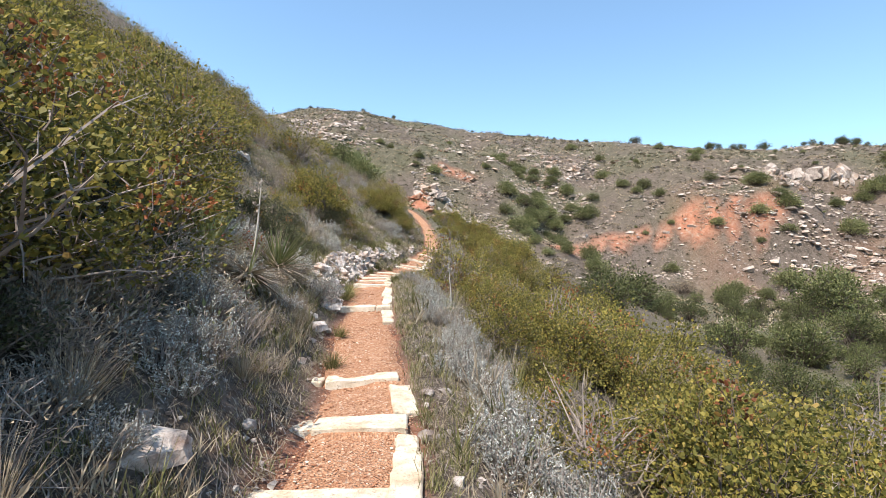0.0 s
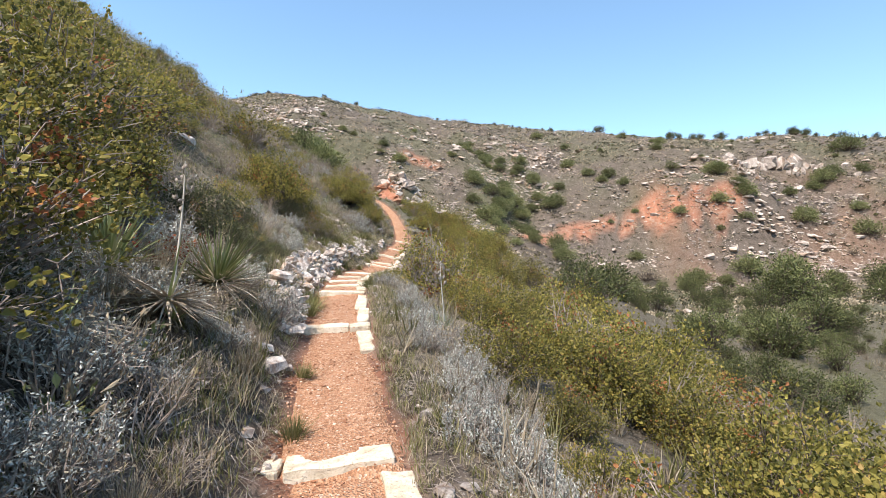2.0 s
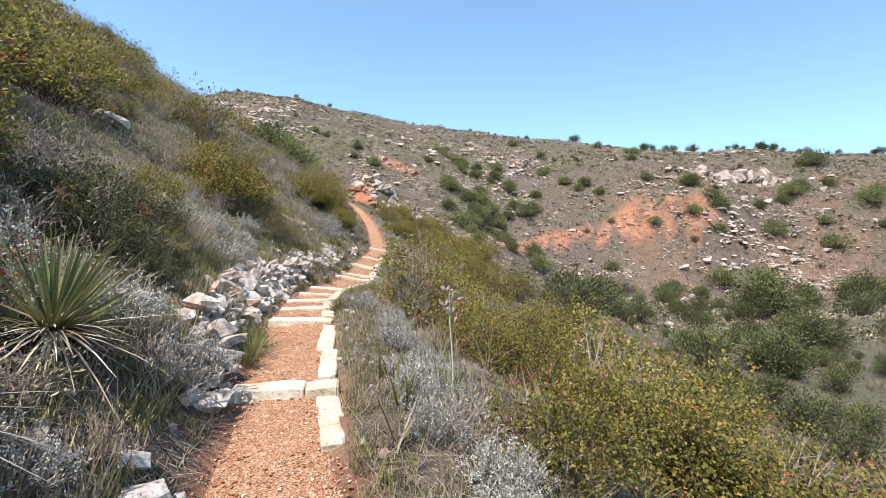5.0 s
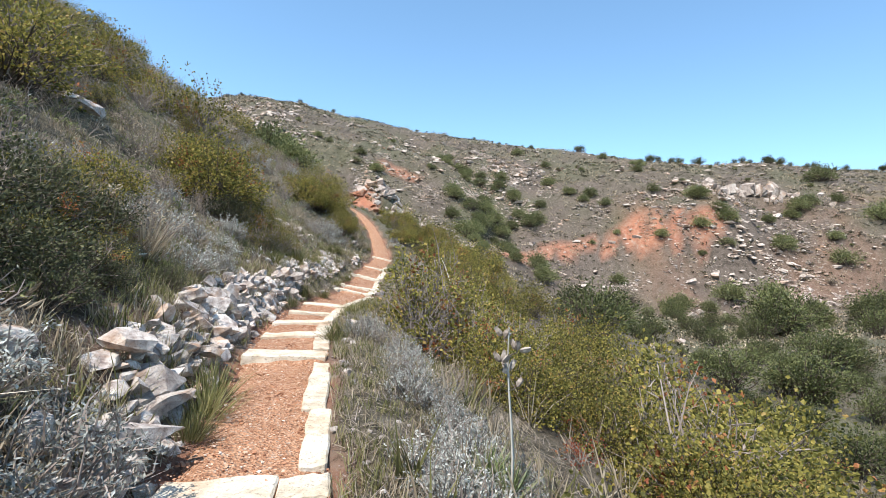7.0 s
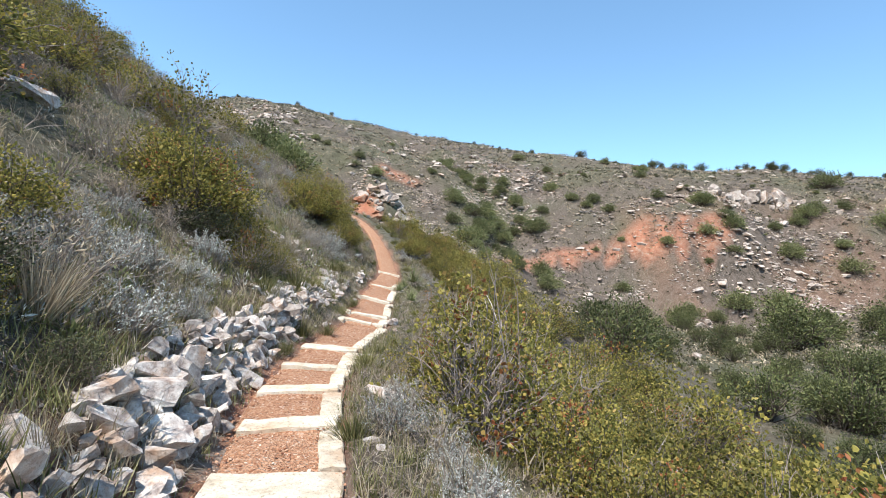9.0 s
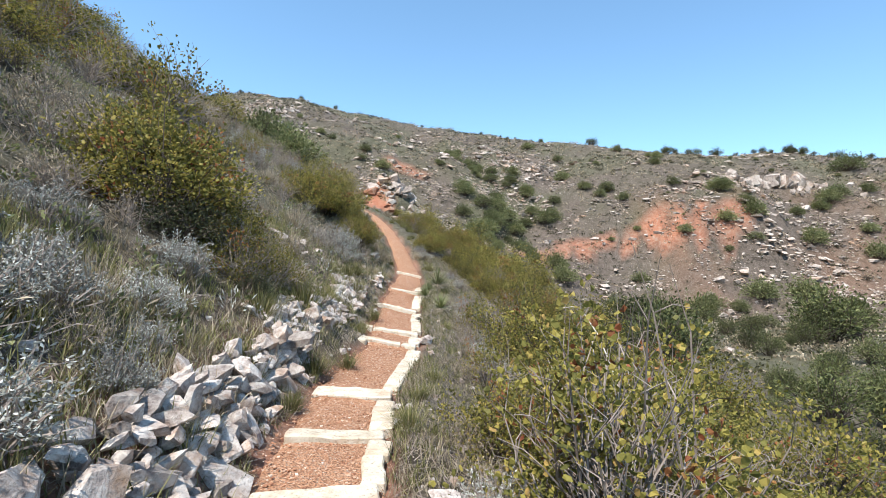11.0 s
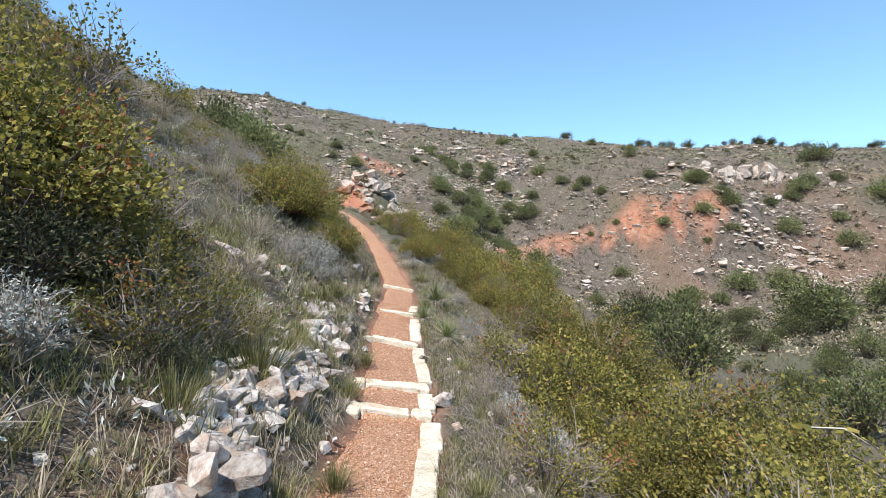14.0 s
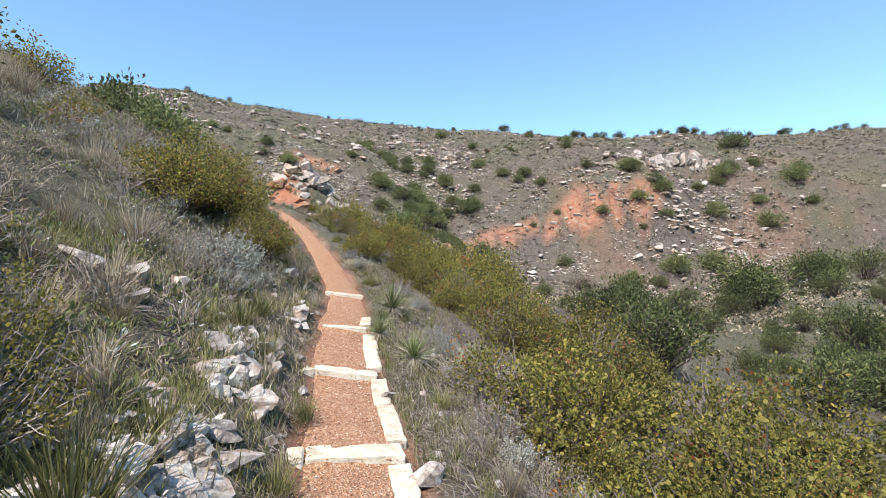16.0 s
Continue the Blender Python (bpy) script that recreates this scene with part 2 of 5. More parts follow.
LATTICE = np.random.default_rng(11).random((256, 256))


def vnoise(x, y):
    xi, yi = np.floor(x).astype(int), np.floor(y).astype(int)
    u, v = x - xi, y - yi
    u, v = u * u * (3 - 2 * u), v * v * (3 - 2 * v)
    g = lambda a, b: LATTICE[a % 256, b % 256]
    return (g(xi, yi) * (1 - u) + g(xi + 1, yi) * u) * (1 - v) + (g(xi, yi + 1) * (1 - u) + g(xi + 1, yi + 1) * u) * v - 0.5


def fbm(x, y, octaves=4):
    total, a = 0, 1.0
    for k in range(octaves):
        total = total + a * vnoise(x * 2**k + 17.3 * k, y * 2**k - 9.1 * k)
        a *= 0.5
    return total


def sstep(a, b, x):
    t = np.clip((x - a) / (b - a), 0, 1)
    return t * t * (3 - 2 * t)


def smax(a, b, k):
    h = np.clip(0.5 + 0.5 * (a - b) / k, 0, 1)
    return b * (1 - h) + a * h + k * h * (1 - h)


def along(x, y, line, width):
    """Nearness, 1 to 0, to a line of the plan, and how far along it each point lies."""
    best, where = np.full(np.shape(x), 1e9), np.zeros(np.shape(x))
    for i, ((ax, ay), (bx, by)) in enumerate(zip(line, line[1:])):
        t = np.clip(((x - ax) * (bx - ax) + (y - ay) * (by - ay)) / ((bx - ax) ** 2 + (by - ay) ** 2), 0, 1)
        q = (x - ax - t * (bx - ax)) ** 2 + (y - ay - t * (by - ay)) ** 2
        where = np.where(q < best, (i + t) / (len(line) - 1), where)
        best = np.minimum(best, q)
    return np.exp(-best / width ** 2), where


DRAW = ((13, 64), (16.5, 76), (19.5, 85), (17.5, 92), (12.5, 98), (8, 108))          # brushy draw between the hill and the spur
SIDE_DRAW = ((19.5, 85), (25, 90), (31, 97), (40, 108))
SPUR = ((15.5, 70.0), (24, 78.5), (29.5, 79.6), (35.3, 80.0), (40, 78.6), (46, 76.8), (55, 76.0))          # red crest of the spur
RIM_AZ = (-40, -22, -17, -14, -11, -7.5, -5, 0.4, 5.8, 12, 18.7, 25, 31, 34, 39, 44, 51, 60, 80)          # trim of the skyline, by bearing
RIM_DZ = (0, -1.5, -1.1, 1.1, 0.6, -0.6, -1.9, -2.3, 0.0, -0.4, -1.9, -2.7, -2.3, -1.5, -0.9, -1.3, -2.2, -2.0, 0)


def land(x, y):
    """Height of the ground at x, y (arrays)."""
    x, y = np.asarray(x, float), np.asarray(y, float)
    d = x - trail_x(y)
    tz = trail_z(y) + cross_fall(y) * np.clip(d, -0.6, 0.6)
    left = np.maximum(-d - 0.45, 0)
    right = np.maximum(d - 0.5, 0)
    up = 0.42 * sstep(0.0, 0.55, left) + 0.62 * np.maximum(left - 0.45, 0) - 0.006 * np.maximum(left - 18, 0) ** 1.5
    down = 0.40 * np.maximum(right - 0.25, 0)
    floor_z = -3.9 + 0.16 * np.maximum(y - 46, 0) * sstep(35, 8, x) + 0.02 * np.maximum(x - 30, 0)
    side = smax(tz + up - down, floor_z, 1.6)
    foot = 62 - 0.16 * np.maximum(x - 70, 0) + 1.5 * sstep(-10, 28, x) * sstep(58, 36, x) - 0.10 * np.maximum(x - 60, 0) + 2.5 * fbm(x / 17 + 5, 0 * y, 3)
    span = 120 - 62 * sstep(10, 58, x)
    u = np.clip((y - foot) / span, 0, 1)
    top = 32.2 + 0.27 * np.clip(55 - x, 0, 55) - 0.22 * np.clip(-38 - x, 0, 80) - 3.2 * np.exp(-((x - 6) / 15) ** 2) - 0.10 * np.clip(x - 55, 0, 20) + 0.035 * np.clip(x - 75, 0, 150) + 1.0 * fbm(x / 30, y / 40)
    top = top + np.interp(np.degrees(np.arctan2(x, np.maximum(y - 6, 1))), RIM_AZ, RIM_DZ)
    rise = 1 - (1 - u) ** 2
    hill = floor_z + (top - floor_z) * (rise - 0.10 * np.sin(np.pi * np.clip(u * 4, 0, 1)))
    z = smax(side, hill, 1.2)
    z = z + 2.5 * np.exp(-(((x + 0.6) / 1.8) ** 2 + ((y - 37.2) / 1.5) ** 2)) + 1.2 * np.exp(-(((x - 3.0) / 2.6) ** 2 + ((y - 40.5) / 2.2) ** 2))
    away = sstep(0.45, 1.4, np.abs(d) + 100 * (y > 60))
    far = sstep(40, 75, y)
    z = z + away * (0.10 * fbm(x / 0.9, y / 0.9, 3) + 0.25 * fbm(x / 5, y / 5, 3))
    z = z + far * (2.4 * fbm(x / 13, y / 16, 4) * (1 - 0.85 * sstep(0.45, 0.9, u)) + 0.6 * fbm(x / 2.5, y / 2.5, 3) * (1 - 0.6 * sstep(0.6, 1.0, u)))
    draw, run = along(x, y, DRAW, 4.0)
    side, _ = along(x, y, SIDE_DRAW, 3.0)
    crest, _ = along(x, y, SPUR, 4.0)
    z = z - np.maximum(2.6 * draw * sstep(0.05, 0.3, run), 1.8 * side) + 1.1 * crest
    rill = np.abs(fbm(x / 5 + 0.25 * y, y / 26, 3))                    # wash-outs down the stony slope
    z = z - 1.1 * (1 - sstep(0.0, 0.22, rill)) * sstep(40, 50, x) * sstep(0.05, 0.2, u) * sstep(0.7, 0.4, u)
    return z


def land1(x, y):
    return float(land(np.array([x]), np.array([y]))[0])


def mesh_of(name, verts, faces, mat=None, smooth=False):
    me = bpy.data.meshes.new(name)
    me.from_pydata(verts.tolist() if isinstance(verts, np.ndarray) else verts, [], faces.tolist() if isinstance(faces, np.ndarray) else faces)
    if mat:
        me.materials.append(mat)
    if smooth:
        me.polygons.foreach_set("use_smooth", np.ones(len(me.polygons), bool))
    me.update()
    return me


def part(name, data, parent, label="", m=None):
    """One mesh object under a thing or a part; data is a mesh with its material."""
    ob = new(name, data)
    ob.parent = parent
    if m is not None:
        ob.matrix_basis = m
    return tagged(ob, label)


def axis_nodes(fine, lo, hi, out_lo, out_hi, grow):
    mid = list(np.arange(lo, hi, fine))
    a, st = [mid[-1]], fine
    while a[-1] < out_hi:
        st *= grow
        a.append(a[-1] + st)
    b, st = [mid[0]], fine
    while b[-1] > out_lo:
        st *= grow
        b.append(b[-1] - st)
    return np.array(b[:0:-1] + mid + a[1:])


def build_ground():
    xs = axis_nodes(0.2, -5, 4, -1800, 1800, 1.036)
    ys = axis_nodes(0.25, 0, 30, -1500, 2400, 1.027)
    X, Y = np.meshgrid(xs, ys)
    Z = land(X.ravel(), Y.ravel())
    d = np.abs(X.ravel() - trail_x(Y.ravel()))
    d = d + 0.17 * sstep(19, 30, Y.ravel())
    Z = Z - 0.09 * sstep(0.52, 0.36, d) * (Y.ravel() < 36)      # bed that the gravel fills
    V = np.column_stack([X.ravel(), Y.ravel(), Z])
    nx, ny = len(xs), len(ys)
    i = (np.arange(ny - 1)[:, None] * nx + np.arange(nx - 1)[None, :]).ravel()
    F = np.column_stack([i, i + 1, i + nx + 1, i + nx])
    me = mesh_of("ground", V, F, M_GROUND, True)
    x, y, z = V.T
    n = fbm(x / 6, y / 6, 4)
    crest, run = along(x, y + 0.3, SPUR, 1.5)
    crest = crest ** (1 / (1.4 - 0.4 * sstep(0.1, 0.3, run) + 0.45 * sstep(0.3, 0.75, run)) ** 2)                # wider towards the cap rock
    spur = crest * sstep(0.0, 0.04, run) * (1 - 0.55 * sstep(0.80, 1.0, run))
    stony = sstep(34, 44, x) * sstep(100, 84, x) * sstep(64, 69, y) * sstep(88, 80, y)
    band = np.exp(-(((x - 3) / 7) ** 2 + ((y - 88) / 2.0) ** 2)) * 0.62
    knob = np.exp(-(((x + 1.6) / 1.2) ** 2 + ((y - 35.8) / 0.9) ** 2)) * 1.3
    red = np.clip(0.8 * sstep(0.25, 0.75, spur * (1.0 + 0.7 * n + (1.2 + 1.8 * sstep(0.4, 0.6, run)) * fbm(x / 1.7, y / 1.7, 4))) + 0.20 * stony * sstep(-0.3, 0.3, n) + sstep(0.35, 0.6, band + 0.5 * n * band) + sstep(0.4, 0.8, knob + 0.4 * n * knob), 0, 1)
    near = sstep(0.4, 0.6, d) * sstep(1.6, 0.7, d) * 0.75 * (x < trail_x(y)) * (y < 36) * sstep(0.05, 0.25, n + 0.15)
    red = np.clip(red + near * 0.6 + 0.7 * sstep(0.50, 0.40, d) * (y < 60) * (y > -20), 0, 1)
    turf = np.clip(sstep(-0.15, 0.35, fbm(x / 9 + 40, y / 9, 4)) * 0.75, 0, 1) * (1 - red)
    turf = np.clip(turf + 0.45 * sstep(-0.5, -2.5, z) * sstep(66, 58, y) + 0.25 * sstep(60, 75, y) * sstep(-0.2, 0.3, n), 0, 0.9)
    for key, val in (("red_clay", red), ("turf", turf)):
        a = me.attributes.new(key, "FLOAT", "POINT")
        a.data.foreach_set("value", val.astype(np.float32))
    return tagged(new("ground", me), "dry grassy canyon hillside with grey-brown soil and red clay patches", "ground", kind="structure")


build_ground()

# ---------------------------------------------------------------- trail: gravel treads, stone slabs and edging
# slabs across the trail: y of the front edge, depth, left end and right end from the middle
SLABS = [(2.95, 0.20, -0.55, 0.36), (3.93, 0.27, -0.35, 0.36), (5.0, 0.22, -0.35, 0.35), (8.02, 0.24, -0.42, 0.42),
         (10.33, 0.36, -0.38, 0.40), (11.4, 0.22, -0.34, 0.40), (12.35, 0.22, -0.36, 0.38), (13.3, 0.20, -0.36, 0.38),
         (14.3, 0.30, -0.38, 0.38), (16.7, 0.20, -0.36, 0.36), (17.45, 0.26, -0.36, 0.38), (19.3, 0.20, -0.34, 0.36),
         (21.2, 0.18, -0.32, 0.34), (23.35, 0.36, -0.36, 0.36)]
SLAB_Y = np.array([s[0] for s in SLABS])


def tread_z(y):
    """Height of the walked surface: nearly level treads between the slabs, a step up at each."""
    y = np.asarray(y, float)
    k = np.searchsorted(SLAB_Y, y, side="right") - 1
    lo = np.where(k >= 0, SLAB_Y[np.clip(k, 0, None)], y)
    hi = np.where(k + 1 < len(SLAB_Y), SLAB_Y[np.clip(k + 1, None, len(SLAB_Y) - 1)], y)
    inside = (k >= 0) & (k + 1 < len(SLAB_Y))
    zlo, zhi = trail_z(lo), trail_z(hi)
    f = np.where(inside, (y - lo) / np.maximum(hi - lo, 1e-6), 0)
    short = np.clip(0.055 / np.maximum(zhi - zlo, 1e-3), 0, 0.75)
    return np.where(inside, zlo + (zhi - zlo) * f * (1 - short) + 0.0, trail_z(y))


def build_trail():
    ys = np.arange(-8, 46, 0.06)
    us = np.linspace(-1, 1, 17)
    Y, U = np.meshgrid(ys, us, indexing="ij")
    w = 0.40 - 0.17 * sstep(19, 30, Y)
    edge = 0.05 * fbm(Y * 1.7 + 3, U * 0 + np.sign(U) * 7, 3)
    X = trail_x(Y) + U * (w + edge)
    Z = tread_z(Y.ravel()).reshape(Y.shape) + cross_fall(Y) * (X - trail_x(Y)) - 0.012 + 0.016 * fbm(X * 6, Y * 6, 3) - 0.05 * np.abs(U) ** 6
    n = len(us)
    i = (np.arange(len(ys) - 1)[:, None] * n + np.arange(n - 1)[None, :]).ravel()
    F = np.column_stack([i, i + 1, i + n + 1, i + n])
    me = mesh_of("trail", np.column_stack([X.ravel(), Y.ravel(), Z.ravel()]), F, M_GRAVEL, True)
    return tagged(new("trail", me), "foot trail of crushed red-orange gravel with pale stone steps", "trail", kind="structure")


def slab_mesh(rng, lx, ly, lz, name="stone_slab"):
    """A sawn block with worn, slightly wavy edges."""
    bm = bmesh.new()
    bmesh.ops.create_grid(bm, x_segments=6 if lx > ly else 2, y_segments=2 if lx > ly else 6, size=0.5)
    for v in bm.verts:
        out = max(abs(v.co.x), abs(v.co.y)) > 0.49
        v.co.x *= lx
        v.co.y *= ly
        if out:
            v.co.x += rng.normal(0, 0.0045)
            v.co.y += rng.normal(0, 0.0045)
        v.co.z = rng.normal(0, 0.005)
    top = list(bm.faces)
    r = bmesh.ops.extrude_face_region(bm, geom=top)
    rim = [v for v in r["geom"] if isinstance(v, bmesh.types.BMVert)]
    for v in rim:
        v.co.z -= lz
    bmesh.ops.recalc_face_normals(bm, faces=bm.faces)
    edges = [e for e in bm.edges if len(e.link_faces) == 2 and e.calc_face_angle(0) > 0.9]
    bmesh.ops.bevel(bm, geom=edges, offset=0.012, segments=1, affect="EDGES")
    me = bpy.data.meshes.new(name)
    bm.to_mesh(me)
    bm.free()
    me.materials.append(M_SLAB)
    return me


trail = build_trail()
rng = np.random.default_rng(5)
for k, (y, dep, a, b) in enumerate(SLABS):
    xc, z = float(trail_x(y + dep / 2)), float(trail_z(y))
    turn = math.degrees(math.atan2(float(trail_x(y + 0.5) - trail_x(y - 0.5)), 1.0))
    cut = 0.0 if rng.random() < 0.85 else rng.uniform(0.3, 0.7)
    spans = [(a, b)] if cut == 0 else [(a, a + (b - a) * cut - 0.008), (a + (b - a) * cut + 0.008, b)]
    for p, q in spans:
        part("stone_slab", slab_mesh(rng, q - p, dep + rng.uniform(-0.02, 0.02), 0.17), trail,
             m=pose(xc + (p + q) / 2, y + dep / 2, z + 0.012 + float(cross_fall(y)) * (p + q) / 2, rng.normal(0, 1), rng.normal(0, 1.0) - math.degrees(float(cross_fall(y))), -turn * 0.6 + rng.normal(0, 1.5)))
    if k in (1, 2, 3, 9, 10, 11):        # a smaller stone that carries the step on into the bank
        part("stone_slab", slab_mesh(rng, rng.uniform(0.20, 0.30), rng.uniform(0.18, 0.30), 0.14), trail,
             m=pose(xc + a - 0.14, y + dep / 2 - 0.03, z + float(cross_fall(y)) * (a - 0.14), rng.normal(0, 2), rng.normal(0, 3), rng.normal(0, 14)))
# edging down the valley side, stretch by stretch
for lo, hi in ((-1.5, 2.9), (2.95, 3.9), (4.22, 5.0), (7.2, 8.0), (8.3, 10.3), (10.7, 11.38), (11.65, 12.33), (12.6, 13.28), (13.5, 14.28), (14.62, 16.68), (16.92, 17.43), (17.72, 19.28), (19.52, 21.1), (21.4, 21.9)):
    y = lo
    while y < hi - 0.12:
        ln = min(rng.uniform(0.40, 0.92), hi - y)
        if hi - y - ln < 0.15:
            ln = hi - y
        wd = rng.uniform(0.15, 0.21)
        yc = y + ln / 2
        turn = math.degrees(math.atan2(float(trail_x(yc + 0.4) - trail_x(yc - 0.4)), 0.8))
        part("edging_stone", slab_mesh(rng, wd, ln - 0.015, 0.14, "edging_stone"), trail,
             m=pose(float(trail_x(yc)) + 0.345 + rng.normal(0, 0.012), yc, float(tread_z(yc)) + 0.018 + 0.345 * float(cross_fall(yc)),
                    math.degrees(math.atan2(float(tread_z(y + ln - 0.02) - tread_z(y + 0.02)), ln)), rng.normal(0, 2), -turn + rng.normal(0, 2)))
        y += ln

# ---------------------------------------------------------------- plants: builders


class Soup:
    """Collects triangles and quads of many small pieces for one mesh."""

    def __init__(self):
        self.v, self.f, self.n = [], [], 0

    def add(self, verts, faces):
        self.v.append(verts.reshape(-1, 3))
        self.f.extend((faces + self.n).tolist())
        self.n += verts.reshape(-1, 3).shape[0]

    def mesh(self, name, mat, smooth=False):
        return mesh_of(name, np.concatenate(self.v), self.f, mat, smooth)


def unit(a):
    return a / np.maximum(np.linalg.norm(a, axis=-1, keepdims=True), 1e-9)


def add_leaves(soup, rng, c, d, length, width, fold=0.25, lobed=False):
    """Leaf blades at points c, pointing along d: a folded kite each, or a blunt six-cornered leaf."""
    n = len(c)
    d = unit(d)
    side = unit(np.cross(d, rng.normal(size=(n, 3))))
    nrm = np.cross(side, d)
    L = (length * rng.uniform(0.65, 1.3, n))[:, None]
    W = (width * rng.uniform(0.7, 1.25, n))[:, None]
    p0, p2 = c, c + d * L
    mid = c + d * L * 0.55
    p1, p3 = mid + side * W * 0.5 + nrm * W * fold, mid - side * W * 0.5 + nrm * W * fold
    if lobed:
        curl = nrm * W * rng.normal(0, 0.16, (n, 1))
        a, e = c + d * L * 0.30, c + d * L * 0.88
        V = np.stack([p0, a + side * W * 0.42 + curl, e + side * W * 0.34 + nrm * W * fold, p2 - curl, e - side * W * 0.34 + nrm * W * fold, a - side * W * 0.42 + curl], 1)
        i = np.arange(n)[:, None] * 6
        soup.add(V, np.hstack([i + q for q in range(6)]))
        return
    V = np.stack([p0, p1, p2, p3], 1)
    i = np.arange(n)[:, None] * 4
    soup.add(V, np.hstack([i, i + 1, i + 2, i + 3]))


def add_stems(soup, rng, pts, r0, r1):
    """Thin three-sided stems; pts: stems x points x 3."""
    n, k, _ = pts.shape
    t = unit(np.gradient(pts, axis=1))
    ref = unit(rng.normal(size=(n, 1, 3)))
    a = unit(np.cross(t, ref))
    b = np.cross(t, a)
    r = np.linspace(1, 0, k)[None, :, None] * (np.asarray(r0).reshape(-1, 1, 1) - r1) + r1
    ang = (0, 2.094, 4.189)
    ring = np.stack([pts + r * (math.cos(q) * a + math.sin(q) * b) for q in ang], 2)
    s = np.arange(n)[:, None, None] * (k * 3) + np.arange(k - 1)[None, :, None] * 3
    F = np.concatenate([np.stack([s + j, s + (j + 1) % 3, s + 3 + (j + 1) % 3, s + 3 + j], -1) for j in range(3)], 2)
    soup.add(ring, F.reshape(-1, 4))


def dome(rng, n, r, h, low=0.15, flat=0.75):
    """Points in the outer part of an uneven dome."""
    u = unit(rng.normal(size=(n, 3)))
    u[:, 2] = np.abs(u[:, 2]) * (1 - low) + low * rng.random(n)
    lump = 0.78 + 0.45 * (np.sin(u[:, 0] * 5.1 + rng.random() * 6) * np.sin(u[:, 1] * 4.3 + rng.random() * 6) * 0.5 + 0.5)
    s = rng.uniform(0.5, 1.0, n) ** flat * lump
    return u * s[:, None] * np.array([r, r, h])


def paths_to(rng, base, tips, k=5, sag=0.12):
    t = np.linspace(0, 1, k)[None, :, None]
    p = base[:, None, :] * (1 - t) + tips[:, None, :] * t
    bow = rng.normal(size=(len(tips), 1, 3)) * sag
    bow[:, :, 2] = np.abs(bow[:, :, 2]) * 0.8
    return p + bow * np.sin(np.pi * t) + rng.normal(size=p.shape) * 0.015 * np.sin(np.pi * t)


def thing(name, label, category, group=""):
    ob = new(name)
    ob.empty_display_size = 0.1
    return tagged(ob, label, category, group)


def shrub(name, label, cat, group, seed, r, h, tips, per_tip, leaf, leaf_mat, twig_mat, spread=0.11, stem=0.010, extra=0, turned=0, bare=0, lobed=False, lift=0.0):
    """A many-stemmed shrub: stems from one foot, leafy twigs at their ends."""
    rg = np.random.default_rng(seed)
    root = thing(name, label, cat, group)
    T = dome(rg, tips, r, h)
    T[:, 2] = T[:, 2] * (1 - lift) + lift * h
    B = np.column_stack([rg.normal(0, r * 0.10, tips), rg.normal(0, r * 0.10, tips), np.full(tips, -0.12)])
    P = paths_to(rg, B, T, 6, r * 0.14)
    thick = P[:, [0, 2, 4, 5]]
    wood = Soup()
    add_stems(wood, rg, thick, np.full(tips, stem), 0.0010)
    if extra:
        k = rg.integers(0, tips, extra)
        st = P[k, rg.integers(2, 5, extra)]
        en = st + unit(rg.normal(size=(extra, 3)) + np.array([0, 0, 0.5]) + unit(T[k])) * rg.uniform(0.12, 0.34, (extra, 1)) * r
        add_stems(wood, rg, paths_to(rg, st, en, 3, 0.03), np.full(extra, stem * 0.45), 0.0015)
    part("branchwork", wood.mesh("branchwork", twig_mat), root)
    leafy = np.arange(int(tips * (1 - bare)))
    k = np.repeat(leafy, per_tip)
    f = rg.uniform(0.62, 1.04, len(k))
    seg = np.clip(f * 5, 0, 4.999)
    i = seg.astype(int)
    c = P[k, i] * (1 - (seg - i))[:, None] + P[k, i + 1] * (seg - i)[:, None]
    off = np.clip(rg.normal(size=(len(k), 3)), -1.5, 1.5) * spread
    c = c + off
    d = unit(off) + 0.7 * unit(T[k]) + rg.normal(size=(len(k), 3)) * 0.5 + np.array([0, 0, 0.15])
    red = rg.random(tips)[k] < turned
    ok = c[:, 2] > 0.02
    green, rusty = Soup(), Soup()
    add_leaves(green, rg, c[ok & ~red], d[ok & ~red], leaf[0], leaf[1], 0.25, lobed)
    part("foliage", green.mesh("foliage", leaf_mat), root)
    if (ok & red).any():
        add_leaves(rusty, rg, c[ok & red], d[ok & red], leaf[0], leaf[1], 0.25, lobed)
        part("turned_foliage", rusty.mesh("turned_foliage", M_TURNED), root, "orange and red autumn leaves")
    return root


def sage(seed, r, h, sprigs, per, group):
    """Silver sagebrush: upright feathery sprays over grey stems."""
    rg = np.random.default_rng(seed)
    root = thing("sagebrush", "silver-grey feathery sagebrush growing on the trail bank", "shrub", group)
    T = dome(rg, sprigs, r, h, 0.25)
    B = T * np.array([0.35, 0.35, 0]) + np.array([0, 0, -0.08])
    P = paths_to(rg, B, T, 6, 0.05)
    wood, leaf = Soup(), Soup()
    add_stems(wood, rg, P[:, [0, 2, 4, 5]], np.full(sprigs, 0.006), 0.002)
    part("woody_base", wood.mesh("woody_base", M_TWIG), root)["kind"] = "stuff"
    k = np.repeat(np.arange(sprigs), per)
    f = rg.uniform(0.45, 1.02, len(k)) * 5
    i = np.clip(f.astype(int), 0, 4)
    c = P[k, i] + (P[k, i + 1] - P[k, i]) * (f - i)[:, None]
    axis = unit(P[k, 5] - P[k, 3])
    d = axis * 0.8 + unit(rg.normal(size=(len(k), 3)))
    add_leaves(leaf, rg, c + rg.normal(size=c.shape) * 0.012, d, 0.027, 0.0105, 0.15)
    part("foliage", leaf.mesh("foliage", M_SAGE), root)
    return root


